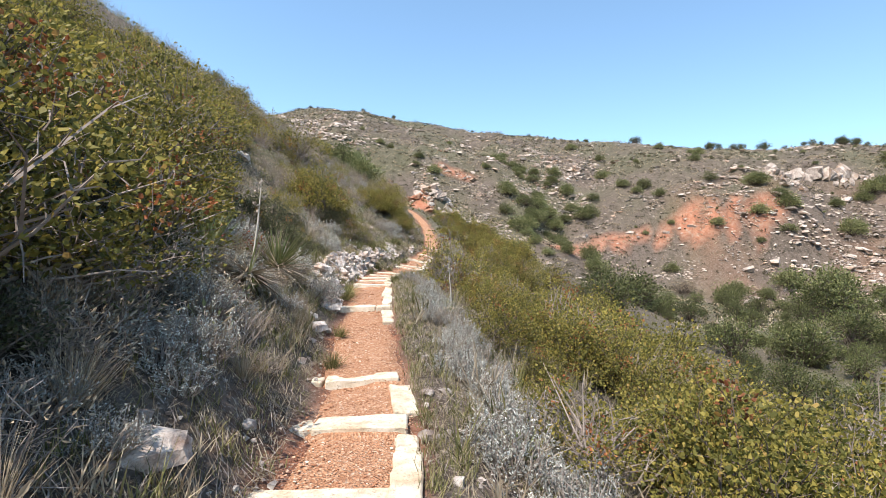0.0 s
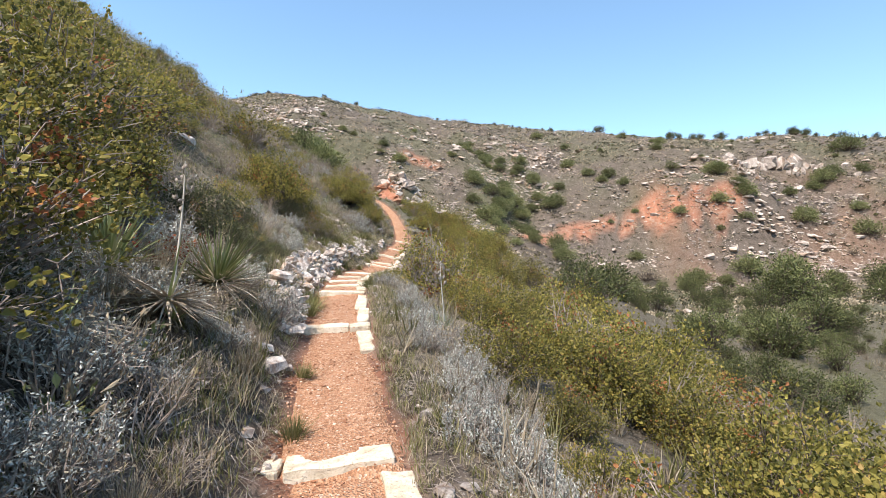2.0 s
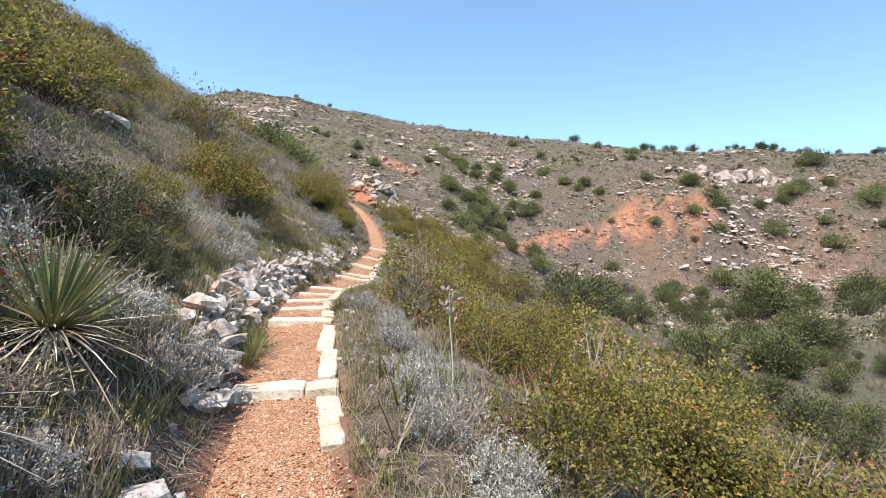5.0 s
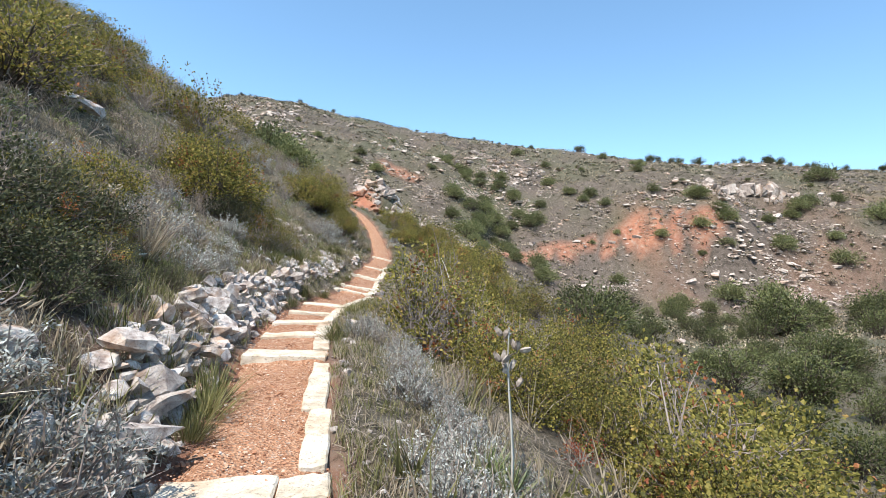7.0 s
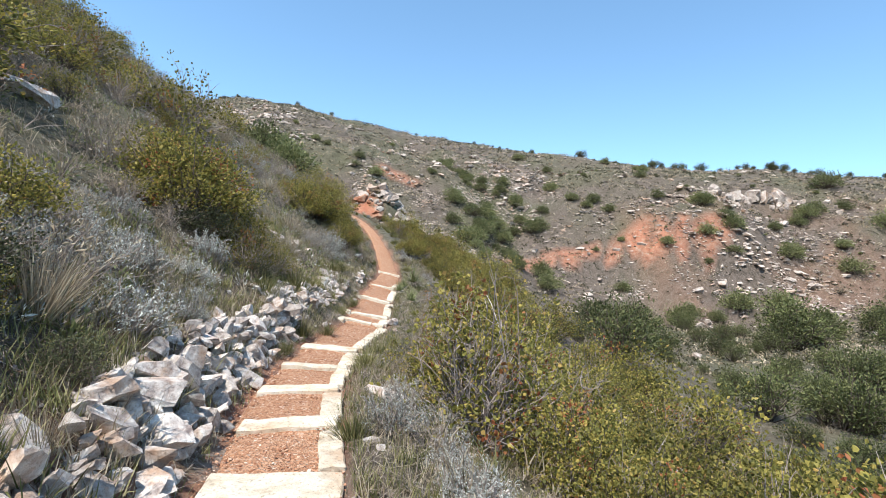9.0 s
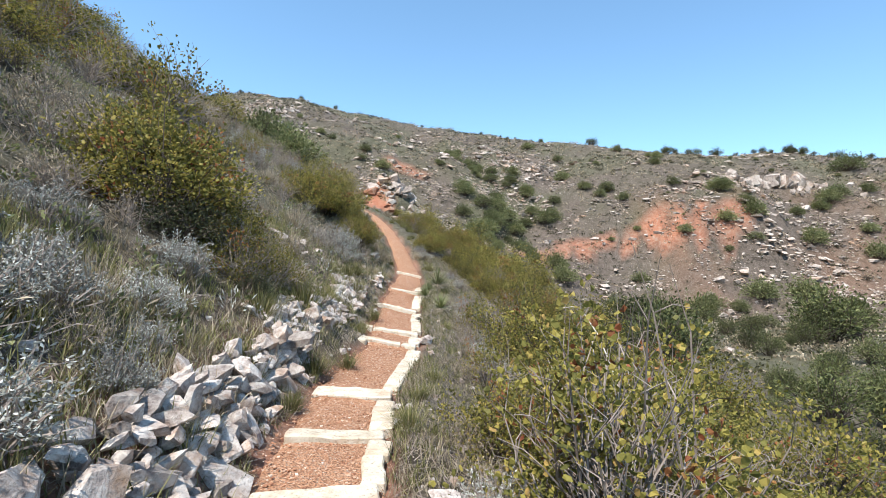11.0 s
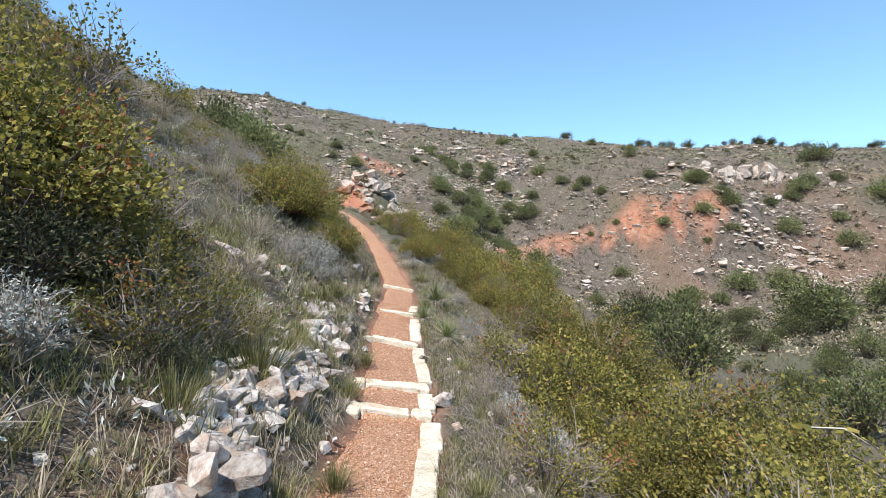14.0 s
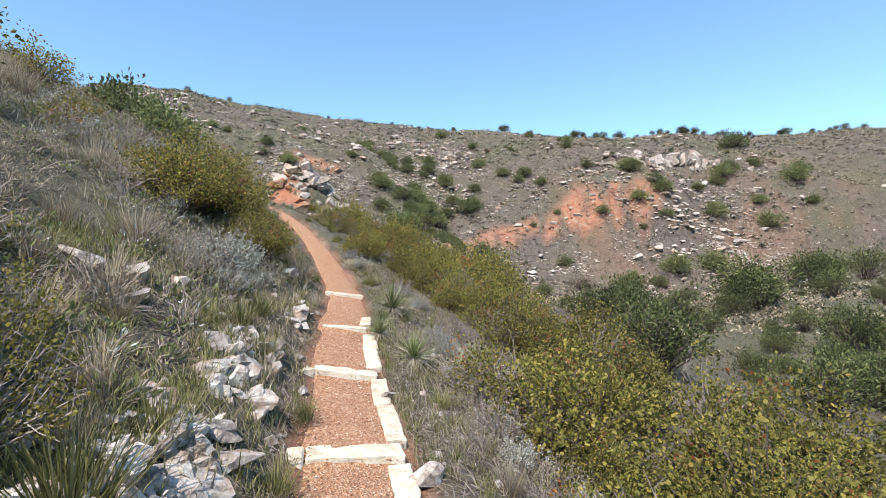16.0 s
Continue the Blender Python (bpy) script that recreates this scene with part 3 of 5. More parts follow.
def add_blades(soup, rng, base, d, length, width, droop, segs=3):
    """Long narrow blades that bend with their weight."""
    n = len(base)
    d = unit(d)
    side = unit(np.cross(d, np.array([0, 0, 1.0]) + rng.normal(size=(n, 3)) * 0.15))
    L, W, D = (np.broadcast_to(np.asarray(q, float), (n,))[:, None] for q in (length, width, droop))
    rows = []
    for j in range(segs + 1):
        t = j / segs
        p = base + d * L * t + np.array([0, 0, -1.0]) * D * L * t * t
        w = W * (1 - t) ** 0.7 * 0.5 + 0.0004
        rows += [p - side * w, p + side * w]
    V = np.stack(rows, 1)
    i = np.arange(n)[:, None] * (2 * segs + 2)
    F = np.concatenate([np.hstack([i + 2 * j, i + 2 * j + 1, i + 2 * j + 3, i + 2 * j + 2]) for j in range(segs)])
    soup.add(V, F)


def add_pod(soup, rng, base, d, length, radius):
    """A dry three-valved seed capsule, split open at its tip."""
    side = unit(np.cross(d, rng.normal(size=3)))
    other = np.cross(d, side)
    rings = []
    for t, w in ((0.0, 0.35), (0.25, 0.95), (0.6, 1.0), (0.85, 0.75), (1.0, 0.62)):
        for k in range(6):
            a = math.pi / 3 * k
            r = radius * w * (1.0 if k % 2 == 0 else 0.72 - 0.3 * (t > 0.8))
            rings.append(base + d * length * (t + (0.08 if t == 1.0 and k % 2 == 0 else 0)) + r * (math.cos(a) * side + math.sin(a) * other))
    faces = [[6 * i + k, 6 * i + (k + 1) % 6, 6 * i + 6 + (k + 1) % 6, 6 * i + 6 + k] for i in range(4) for k in range(6)]
    soup.add(np.array(rings), np.array(faces))


def yucca(seed, size, live, dead, stalk, group):
    rg = np.random.default_rng(seed)
    root = thing("yucca", "spiky narrow-leaved yucca with a skirt of dry leaves", "plant", group)
    a = rg.uniform(0, 2 * np.pi, live)
    el = rg.uniform(0.25, 1.45, live)
    d = np.column_stack([np.cos(a) * np.cos(el), np.sin(a) * np.cos(el), np.sin(el)])
    s = Soup()
    add_blades(s, rg, d * 0.03 + np.array([0, 0, 0.06]), d, size * rg.uniform(0.75, 1.1, live), 0.016, rg.uniform(0.02, 0.16, live))
    part("leaf_rosette", s.mesh("leaf_rosette", M_YUCCA), root, "pale green stiff narrow leaves")["kind"] = "stuff"
    if dead:
        a = rg.uniform(0, 2 * np.pi, dead)
        el = rg.uniform(-0.45, 0.25, dead)
        d = np.column_stack([np.cos(a) * np.cos(el), np.sin(a) * np.cos(el), np.sin(el)])
        s = Soup()
        add_blades(s, rg, d * 0.05 + np.array([0, 0, 0.10]), d, size * rg.uniform(0.6, 1.0, dead), 0.014, rg.uniform(0.0, 0.25, dead))
        part("dry_skirt", s.mesh("dry_skirt", M_DEAD), root, "dead tan leaves hanging round the base")["kind"] = "stuff"
    if stalk:
        s = Soup()
        lean = rg.normal(0, 0.04, 2)
        t = np.linspace(0, 1, 7)[:, None]
        P = (np.array([lean[0] * stalk, lean[1] * stalk, stalk]) * t + np.column_stack([0.02 * np.sin(t * 5), 0.015 * np.cos(t * 4), 0 * t]))[None]
        add_stems(s, rg, P, np.array([0.014]), 0.005)
        st = part("flower_stalk", s.mesh("flower_stalk", M_STALK, True), root, "tall bleached dry flower stalk")
        for j in range(5):
            q = P[0, 6] * (0.70 + 0.06 * j) + np.array([0.05 * math.cos(j * 2.3), 0.05 * math.sin(j * 2.3), 0])
            pod = Soup()
            big = 1.0 if stalk < 1.2 else 0.7
            for b in range(3 if j else 1):
                tip = unit(np.array([math.cos(2.1 * b + j), math.sin(2.1 * b + j), 1.3 - 0.9 * (b == 2)]) + rg.normal(size=3) * 0.2)
                add_pod(pod, rg, q + 0.012 * tip, tip, 0.062 * big, 0.019 * big)
            add_stems(pod, rg, np.stack([np.array([P[0, 5][0], P[0, 5][1], q[2] - 0.03]), q])[None], np.array([0.004]), 0.003)
            part("seed_pod", pod.mesh("seed_pod", M_POD), st)
    return root


def scatter(src, spots, rg, sc=(0.8, 1.25), tilt=6, sink=0.0):
    """Copies of the given plants at x, y, scale; each turned its own way."""
    for x, y, s in spots:
        ob = src[int(rg.integers(len(src)))]
        c = copy_thing(ob, pose(x, y, land1(x, y) - sink, rg.normal(0, tilt), rg.normal(0, tilt), rg.uniform(0, 360)))
        k = s * rg.uniform(*sc)
        c.scale = (k * rg.uniform(0.92, 1.1), k * rg.uniform(0.92, 1.1), k)


def clear(src):
    for ob in src:
        for o in (*ob.children_recursive, ob):
            bpy.data.objects.remove(o)


# ---------------------------------------------------------------- plants: valley side of the trail
rg = np.random.default_rng(21)
SUMAC = "dense sumac bush with yellow-green leaves turning orange"
HALF = "half-bare sumac bush with grey twigs and thin green leaves"
GROUP = "sumac bushes along the trail"
sumacs = [shrub("sumac_bush", SUMAC, "bush", GROUP, 100 + i, 0.72, 0.95, 64, 34, (0.040, 0.033), M_SUMAC, M_BARK, 0.075, 0.009, 60, 0.03) for i in range(4)]
thin = [shrub("sumac_bush", HALF, "bush", GROUP, 140 + i, 0.75, 1.0, 70, 30, (0.045, 0.036), M_SUMAC, M_TWIG, 0.06, 0.010, 120, 0.05, 0.5) for i in range(2)]
sumacs_near = [shrub("sumac_bush", SUMAC, "bush", GROUP, 110 + i, 0.72, 0.95, 100, 52, (0.032, 0.028), M_SUMAC, M_BARK, 0.060, 0.008, 170, 0.05, 0.06, True) for i in range(4)]
thin_near = [shrub("sumac_bush", HALF, "bush", GROUP, 150 + i, 0.75, 1.0, 84, 44, (0.032, 0.028), M_SUMAC, M_TWIG, 0.06, 0.010, 240, 0.06, 0.40, True) for i in range(2)]


def plant_sumac(spots, rg, mix_in=1):
    """Finer-leaved bushes beside the trail, simpler ones farther off."""
    beside = [q for q in spots if abs(q[0] - float(trail_x(q[1]))) < 4.4]
    scatter(sumacs_near * 2 + thin_near * mix_in, beside, rg, (0.85, 1.15))
    scatter(sumacs * 2 + thin * mix_in, [q for q in spots if q not in beside], rg)


spots = []
for y in np.arange(-1.5, 33, 0.62):
    rows = 3 if y < 24 else 2
    for j in range(rows + (5 if y < 18 else 3)):
        d = (2.1 if y < 10 else 1.95) + 0.95 * j + rg.normal(0, 0.22) + 0.35 * math.sin(y * 0.9 + j)
        yy = y + rg.uniform(-0.3, 0.3)
        if vnoise(np.array([yy * 0.7]), np.array([d * 0.9]))[0] < -0.22:
            continue
        if 7.8 < yy < 12.2 and j == 0:
            continue
        if 16.0 < yy < 22.5 and j == 0 and rg.random() < 0.7:
            continue
        if rg.random() < (0.45 if j >= 4 else 0.22):
            continue
        spots.append((float(trail_x(yy)) + d, yy, (0.8 if j == 0 else 1.05 + 0.05 * j) * rg.uniform(0.62, 1.32)))
plant_sumac(spots, rg)
scatter(thin_near, [(0.6, 13.4, 1.0), (0.35, 16.2, 0.85)], rg)
TANGLE = "tall tangled sumac bush with bare grey twigs below a yellow-green crown"
tangles = [shrub("sumac_bush", TANGLE, "bush", GROUP, 170 + i, 0.66, 1.5 - 0.25 * i, 130, 40, (0.033, 0.029), M_SUMAC, M_TWIG, 0.055, 0.008, 520, 0.06, 0.45, True) for i in range(2)]
scatter(tangles[:1], [(0.14, 12.2, 1.30), (0.60, 12.9, 1.25)], rg, (0.98, 1.02), 3)
scatter(tangles[1:], [(1.5, 13.3, 1.0)], rg, (0.98, 1.02), 3)
scatter(sumacs_near, [(0.85, 11.5, 0.95), (1.05, 10.6, 0.85), (0.55, 13.9, 0.9), (1.3, 12.4, 1.05)], rg, (0.98, 1.02), 3)

sages = [sage(200 + i, 0.36, 0.50, 85, 24, "sagebrush along the trail") for i in range(3)]
spots = [(float(trail_x(y)) + 1.15 + 0.12 * math.sin(3 * y) + rg.normal(0, 0.10), y, 0.85) for y in np.arange(2.2, 9.6, 0.32)]
spots += [(float(trail_x(y)) + 1.45 + rg.normal(0, 0.12), y, 0.62) for y in np.arange(2.5, 8.8, 0.5)]
spots += [(float(trail_x(y)) + 1.05 + rg.normal(0, 0.15), y, 0.65) for y in np.arange(9.6, 12.6, 0.45)]
spots += [(float(trail_x(y)) + 1.5 + rg.normal(0, 0.2), y, 0.8) for y in np.arange(16.6, 22, 0.6)]
scatter(sages, spots, rg)

# ---------------------------------------------------------------- plants: hill side of the trail
spots = [(-1.9 - 0.55 * j + rg.normal(0, 0.15), y + rg.uniform(-0.2, 0.2), 0.9) for y in np.arange(1.6, 8.4, 0.62) for j in range(3) if not (y < 3.0 and j == 0) and not (4.7 < y < 7.2 and j < 2)]
spots += [(-3.0 - 0.7 * j + rg.normal(0, 0.3), y + rg.uniform(-0.3, 0.3), 0.9) for y in np.arange(11.4, 15.8, 1.1) for j in range(2)]
spots += [(-2.9, 13.2, 0.7), (-3.3, 14.0, 0.7), (-2.7, 12.6, 0.6), (-3.4, 12.9, 0.9), (-2.5, 5.9, 0.9), (-2.75, 5.6, 1.0), (-2.35, 6.25, 0.8), (-2.55, 5.0, 0.8), (-2.75, 4.5, 1.0), (-2.4, 4.6, 0.7), (-2.1, 6.15, 0.6), (-2.4, 21.3, 1.3), (-2.7, 20.6, 1.0), (-2.2, 22.2, 1.0), (-5.4, 25.1, 1.2), (-5.0, 23.8, 1.2), (-6.1, 26.0, 1.2), (-4.2, 17.6, 1.1), (-3.4, 16.4, 1.0), (-5.2, 20.6, 1.2), (-4.6, 27.3, 1.2), (-3.3, 22.9, 1.0)]
spots += [(rg.uniform(-5.4, -3.2), rg.uniform(11.2, 14.6), rg.uniform(0.5, 1.0)) for _ in range(14)]
scatter(sages, spots, rg)
spots = [(-2.75, 2.4, 1.15), (-3.3, 3.4, 1.35), (-2.7, 1.2, 1.1), (-3.5, 2.2, 1.5), (-3.9, 4.4, 1.4), (-4.3, 5.6, 1.5), (-3.5, 5.0, 1.1), (-5.2, 4.6, 1.5),
         (-3.7, 7.0, 1.15), (-4.4, 7.3, 1.4), (-4.1, 8.1, 1.0), (-5.0, 8.6, 1.5), (-5.8, 6.8, 1.5), (-5.9, 9.9, 1.5), (-6.6, 8.4, 1.5),
         (-6.9, 11.2, 1.4), (-7.6, 13.4, 1.3), (-8.0, 10.4, 1.5), (-9.2, 13.0, 1.4), (-6.2, 3.2, 1.5), (-5.0, 2.6, 1.5),
         (-4.6, 16.6, 1.2)]
spots += [(-3.9, 11.6, 0.9), (-7.4, 15.2, 1.7), (-8.4, 16.9, 1.7), (-9.5, 18.5, 1.5), (-7.7, 12.0, 1.8), (-9.0, 14.0, 1.8), (-10.5, 16.6, 1.8), (-11.5, 19.5, 1.6), (-4.0, 6.2, 1.6), (-4.8, 7.9, 1.8), (-5.5, 9.0, 1.3), (-6.4, 10.6, 1.8), (-7.2, 12.4, 1.6), (-3.3, 4.2, 1.3), (-4.4, 3.4, 1.8), (-3.1, 1.6, 1.4), (-8.6, 15.0, 1.4), (-10.2, 15.0, 1.6), (-5.8, 19.6, 1.0), (-6.9, 21.6, 1.0), (-3.6, 17.2, 0.8), (-9.3, 20, 1.2), (-10.5, 18, 1.4)]
plant_sumac(spots, rg, 3)
reddish = [shrub("sumac_bush", "small sumac sprigs with leaves turned red", "bush", GROUP, 160, 0.5, 0.5, 26, 16, (0.035, 0.031), M_REDLEAF, M_TWIG, 0.06, 0.006, 50, 0.05, 0.2, True)]
scatter(reddish, [(-2.75, 6.9, 0.9), (-2.85, 7.4, 0.7), (-3.1, 6.5, 0.8), (-3.2, 5.6, 0.6), (0.75, 13.4, 0.7), (1.2, 9.6, 0.6)], rg, (0.85, 1.0))
spots = [(-3.1, 29.2, 1.5), (-2.5, 27.4, 1.1), (-3.5, 27.9, 1.4), (-2.4, 24.3, 1.0), (-2.2, 23.3, 0.8), (-2.7, 25.6, 1.0), (-4.2, 30.3, 1.5), (-2.1, 25.0, 0.7), (-3.4, 16.4, 0.9)]
plant_sumac(spots, rg, 3)
scatter(sumacs_near, [(-4.15, 16.0, 1.5), (-4.6, 16.9, 1.55), (-3.8, 16.6, 1.0)], rg, (0.98, 1.04), 3)
scatter(sumacs_near, [(-2.9, 23.9, 1.35), (-3.3, 23.2, 1.3), (-2.75, 24.7, 1.25), (-3.6, 24.2, 1.3)], rg, (0.98, 1.04), 3)
scatter(sages, [(-2.05, 21.2, 0.9), (-2.2, 20.5, 0.8), (-1.85, 21.7, 0.7), (-2.4, 21.6, 1.0)], rg)
scatter(sumacs_near, [(-1.95, 22.6, 0.75), (-1.85, 23.6, 0.75), (-1.8, 24.5, 0.6), (-0.5, 35.2, 0.5), (0.1, 35.0, 0.45)], rg)
scatter(thin_near, [(-3.0, 16.9, 0.7), (-2.95, 15.7, 0.85), (-3.3, 16.2, 0.9), (-2.7, 16.3, 0.6), (-3.2, 9.3, 0.5), (-3.4, 9.9, 0.55), (-3.1, 10.4, 0.45), (-3.6, 10.8, 0.5), (-3.3, 8.6, 0.5), (-2.9, 9.8, 0.4)], rg)
# scattered small bushes higher on the slope
spots = []
while len(spots) < 46:
    y, d = rg.uniform(5, 26), rg.uniform(5.2, 15)
    if rg.random() < 0.35 + 0.05 * d and not (d < 7.5 and 8 < y < 17.5):
        spots.append((float(trail_x(y)) - d, y, rg.uniform(0.8, 1.7)))
scatter(sumacs + thin, spots, rg)
spots = []
while len(spots) < 46:
    y, d = rg.uniform(13, 40), rg.uniform(3.5, 14)
    if d > 4.6 or y > 22:
        spots.append((float(trail_x(y)) - d, y, rg.uniform(0.5, 1.15)))
plant_sumac(spots, rg, 2)


elders = [shrub("sumac_bush", "tall overhanging sumac bush with olive leaves above the bank", "bush", GROUP, 190, 1.0, 2.2, 150, 62, (0.036, 0.031), M_SUMAC, M_BARK, 0.085, 0.014, 320, 0.02, 0.10, True)]
scatter(elders, [(-3.1, 3.0, 1.0), (-2.95, 1.75, 1.0)], rg, (0.98, 1.02), 4)
# low shrubs whose extra-dark leaf colour stands in for shade on the bank
shade_shrubs = [shrub("dark_shrub", "low dark green twiggy shrub, leaf colour darkened for the bank's shade", "shrub", "dark shrubs on the bank", 180 + i, 0.5, 0.55, 80, 46, (0.030, 0.020), M_SHADE_LEAF, M_BARK, 0.06, 0.007, 200, 0, 0.15) for i in range(2)]
scatter(shade_shrubs, [(-3.0, 9.2, 0.8), (-3.35, 9.7, 0.95), (-2.95, 10.0, 0.7), (-3.3, 10.5, 0.8), (-3.7, 10.2, 1.0), (-2.75, 9.55, 0.6), (-3.1, 8.7, 0.9), (-3.5, 9.1, 1.0), (-2.6, 10.5, 0.5), (-2.65, 8.9, 0.6),
                (-2.55, 3.3, 0.9), (-2.85, 2.6, 1.2), (-2.45, 2.0, 1.0), (-2.95, 3.9, 1.2), (-2.6, 4.3, 0.8), (-3.2, 3.2, 1.3), (-2.2, 2.5, 0.7),
                (-3.7, 15.6, 0.9), (-3.9, 16.3, 1.0), (-3.5, 17.0, 0.8), (-3.1, 15.9, 0.6), (-2.8, 15.4, 0.5)], rg)


def arching_shoot():
    """A long bare shoot that leans out of the bushes, with a few leaves near its end."""
    r = np.random.default_rng(66)
    root = thing("bare_shoot", "long bare arching shoot with few leaves", "branch")
    t = np.linspace(0, 1, 9)[:, None]
    p = np.hstack([-0.5 * t, 0.85 * t, 1.75 * np.sin(t * 1.75)])[None]
    s = Soup()
    add_stems(s, r, p, np.array([0.011]), 0.003)
    part("stem", s.mesh("stem", M_STALK, True), root)
    s = Soup()
    c = np.repeat(p[0, 4:], 3, 0)
    add_leaves(s, r, c, r.normal(size=c.shape), 0.045, 0.038, 0.25, True)
    part("foliage", s.mesh("foliage", M_SUMAC), root)
    root.matrix_basis = pose(0.78, 12.75, land1(0.78, 12.75) - 0.02)


arching_shoot()
# half-dead brush on the slope above
brush = [shrub("dry_brush", "low tangle of dry grey-brown brush on the slope", "shrub", "dry brush on the slope", 300 + i, 0.42, 0.40, 58, 6, (0.04, 0.012), M_STRAW, M_TWIG, 0.05, 0.0045, 66) for i in range(3)]
for ob in brush:
    for c in ob.children:
        c["kind"] = "stuff"
spots = []
while len(spots) < 240:
    y, d = rg.uniform(0.8, 34), rg.uniform(0.95, 11)
    if d < 1.4 and 8.2 < y < 19.5:
        continue
    if rg.random() < 1.25 - d * 0.08:
        spots.append((float(trail_x(y)) - d, y, rg.uniform(0.7, 1.35)))
spots += [(float(trail_x(y)) + rg.uniform(1.0, 2.0), y, rg.uniform(0.6, 0.9)) for y in rg.uniform(1, 24, 34)]
scatter(brush, spots, rg, tilt=10)
scatter(thin_near, [(-2.5, 3.3, 0.95), (-2.65, 2.5, 1.2), (-2.5, 4.1, 0.8), (-2.3, 1.7, 1.0), (-2.9, 4.7, 1.0)], rg)
scatter(brush, [(-1.75, 2.2, 1.0), (-1.95, 2.9, 1.1), (-1.7, 3.9, 0.8), (-1.6, 1.5, 1.0), (-2.2, 3.6, 1.2), (-1.8, 4.6, 0.9), (-1.75, 5.4, 0.7), (-1.85, 6.6, 0.7), (-2.3, 1.9, 1.2), (-1.5, 4.4, 0.6)], rg, tilt=10)
scatter(sages, [(-1.62, 3.35, 0.7), (-1.9, 3.9, 0.9), (-1.85, 2.55, 0.7), (-2.1, 4.5, 1.0), (-1.55, 2.6, 0.5), (-2.5, 3.1, 1.0), (-1.95, 5.0, 0.7), (-2.6, 5.9, 0.8), (-2.55, 7.1, 0.8), (-1.9, 6.2, 0.55)], rg)


def hill_scrub():
    """Low leafy growth and dead twigs that cover the hill above the trail."""
    r = np.random.default_rng(55)
    n = 5200
    y, d = r.uniform(-2, 48, n), 1.3 + 28 * r.random(n) ** 1.3
    x = trail_x(y) - d
    z = land(x, y)
    size = r.uniform(0.12, 0.42, n) * np.clip(0.6 + d / 18, 0.6, 1.8)
    for name, label, mat, sel, per, leaf in (("hill_scrub", "low olive scrub covering the hill above the trail", M_OLIVE, r.random(n) < 0.5, 34, (0.065, 0.035)),
                                             ("hill_dry_scrub", "low dry straw-brown scrub covering the hill", M_STRAW, r.random(n) < 0.45, 24, (0.11, 0.020)),
                                             ("hill_grey_scrub", "low silver-grey scrub covering the hill", M_SAGE, r.random(n) < 0.20, 44, (0.065, 0.016))):
        k = np.repeat(np.where(sel)[0], per)
        off = unit(r.normal(size=(len(k), 3)))
        off[:, 2] = np.abs(off[:, 2])
        c = np.column_stack([x[k], y[k], z[k]]) + off * size[k][:, None] * r.uniform(0.2, 1.0, (len(k), 1))
        s = Soup()
        add_leaves(s, r, c, off + r.normal(size=off.shape) * 0.5 + np.array([0, 0, 0.4]), leaf[0], leaf[1])
        tagged(new(name, s.mesh(name, mat)), label, "scrub", kind="stuff")
    k = np.repeat(np.where(r.random(n) < 0.6)[0], 7)
    off = unit(r.normal(size=(len(k), 3)))
    off[:, 2] = np.abs(off[:, 2]) + 0.2
    b = np.column_stack([x[k], y[k], z[k] - 0.03])
    s = Soup()
    add_stems(s, r, paths_to(r, b, b + off * size[k][:, None] * 1.5, 3, 0.05), np.full(len(k), 0.006), 0.002)
    tagged(new("hill_twigs", s.mesh("hill_twigs", M_TWIG)), "dead grey twigs sticking out of the hillside scrub", "scrub", kind="stuff")


hill_scrub()

# ---------------------------------------------------------------- yuccas
rg = np.random.default_rng(31)
yuccas = [yucca(400 + i, 0.52, 150, 110, 0, "yuccas beside the trail") for i in range(3)]
scatter(yuccas, [(-2.75, 5.95, 1.35), (-2.32, 7.05, 1.3), (0.05, 8.35, 0.62), (0.25, 22.3, 1.0), (0.05, 19.9, 0.75), (0.95, 20.1, 1.0), (0.55, 3.7, 0.55), (-0.2, 20.9, 0.6), (-2.05, 22.9, 0.6)], rg, (0.92, 1.08), 8)
droopy = yucca(420, 0.5, 6, 190, 0, "yuccas beside the trail")
tagged(droopy, "drooping yucca with dead tan leaves over the bank")
scatter([droopy], [(-2.22, 5.80, 1.35), (-2.3, 4.75, 0.8)], rg, (0.95, 1.05), 14, -0.10)
stalked = yucca(430, 0.30, 60, 30, 1.05, "yuccas beside the trail")
tagged(stalked, "small yucca with a tall dry seed stalk")
scatter([stalked], [(0.14, 8.15, 1.0)], rg, (1.0, 1.0), 1)
tall = yucca(431, 0.30, 20, 10, 1.35, "yuccas beside the trail")
scatter([tall], [(-2.2, 5.85, 1.0)], rg, (1.0, 1.0), 2)

# ---------------------------------------------------------------- bushes of the valley and the far slopes
mesq = [shrub("mesquite_bush", "rounded green mesquite bush on the valley floor", "bush", "bushes in the valley", 500 + i, 1.15, 2.0, 58, 26, (0.13, 0.07), M_MESQ, M_BARK, 0.2, 0.028, 30, 0, 0.05, False, 0.28) for i in range(3)]
junis = [shrub("juniper_bush", "dark green scrub bush on the stony slope", "bush", "bushes on the far slope", 520 + i, 1.1, 1.30, 52, 34, (0.15, 0.09), M_OLIVE, M_BARK, 0.22, 0.03, 30, 0, 0.1, False, 0.10) for i in range(3)]
browns = [shrub("brown_bush", "leafless reddish-brown bush at the foot of the slope", "bush", "bushes on the far slope", 540 + i, 1.2, 1.0, 90, 5, (0.12, 0.05), M_STRAW, M_BARK, 0.15, 0.02, 120) for i in range(1)]
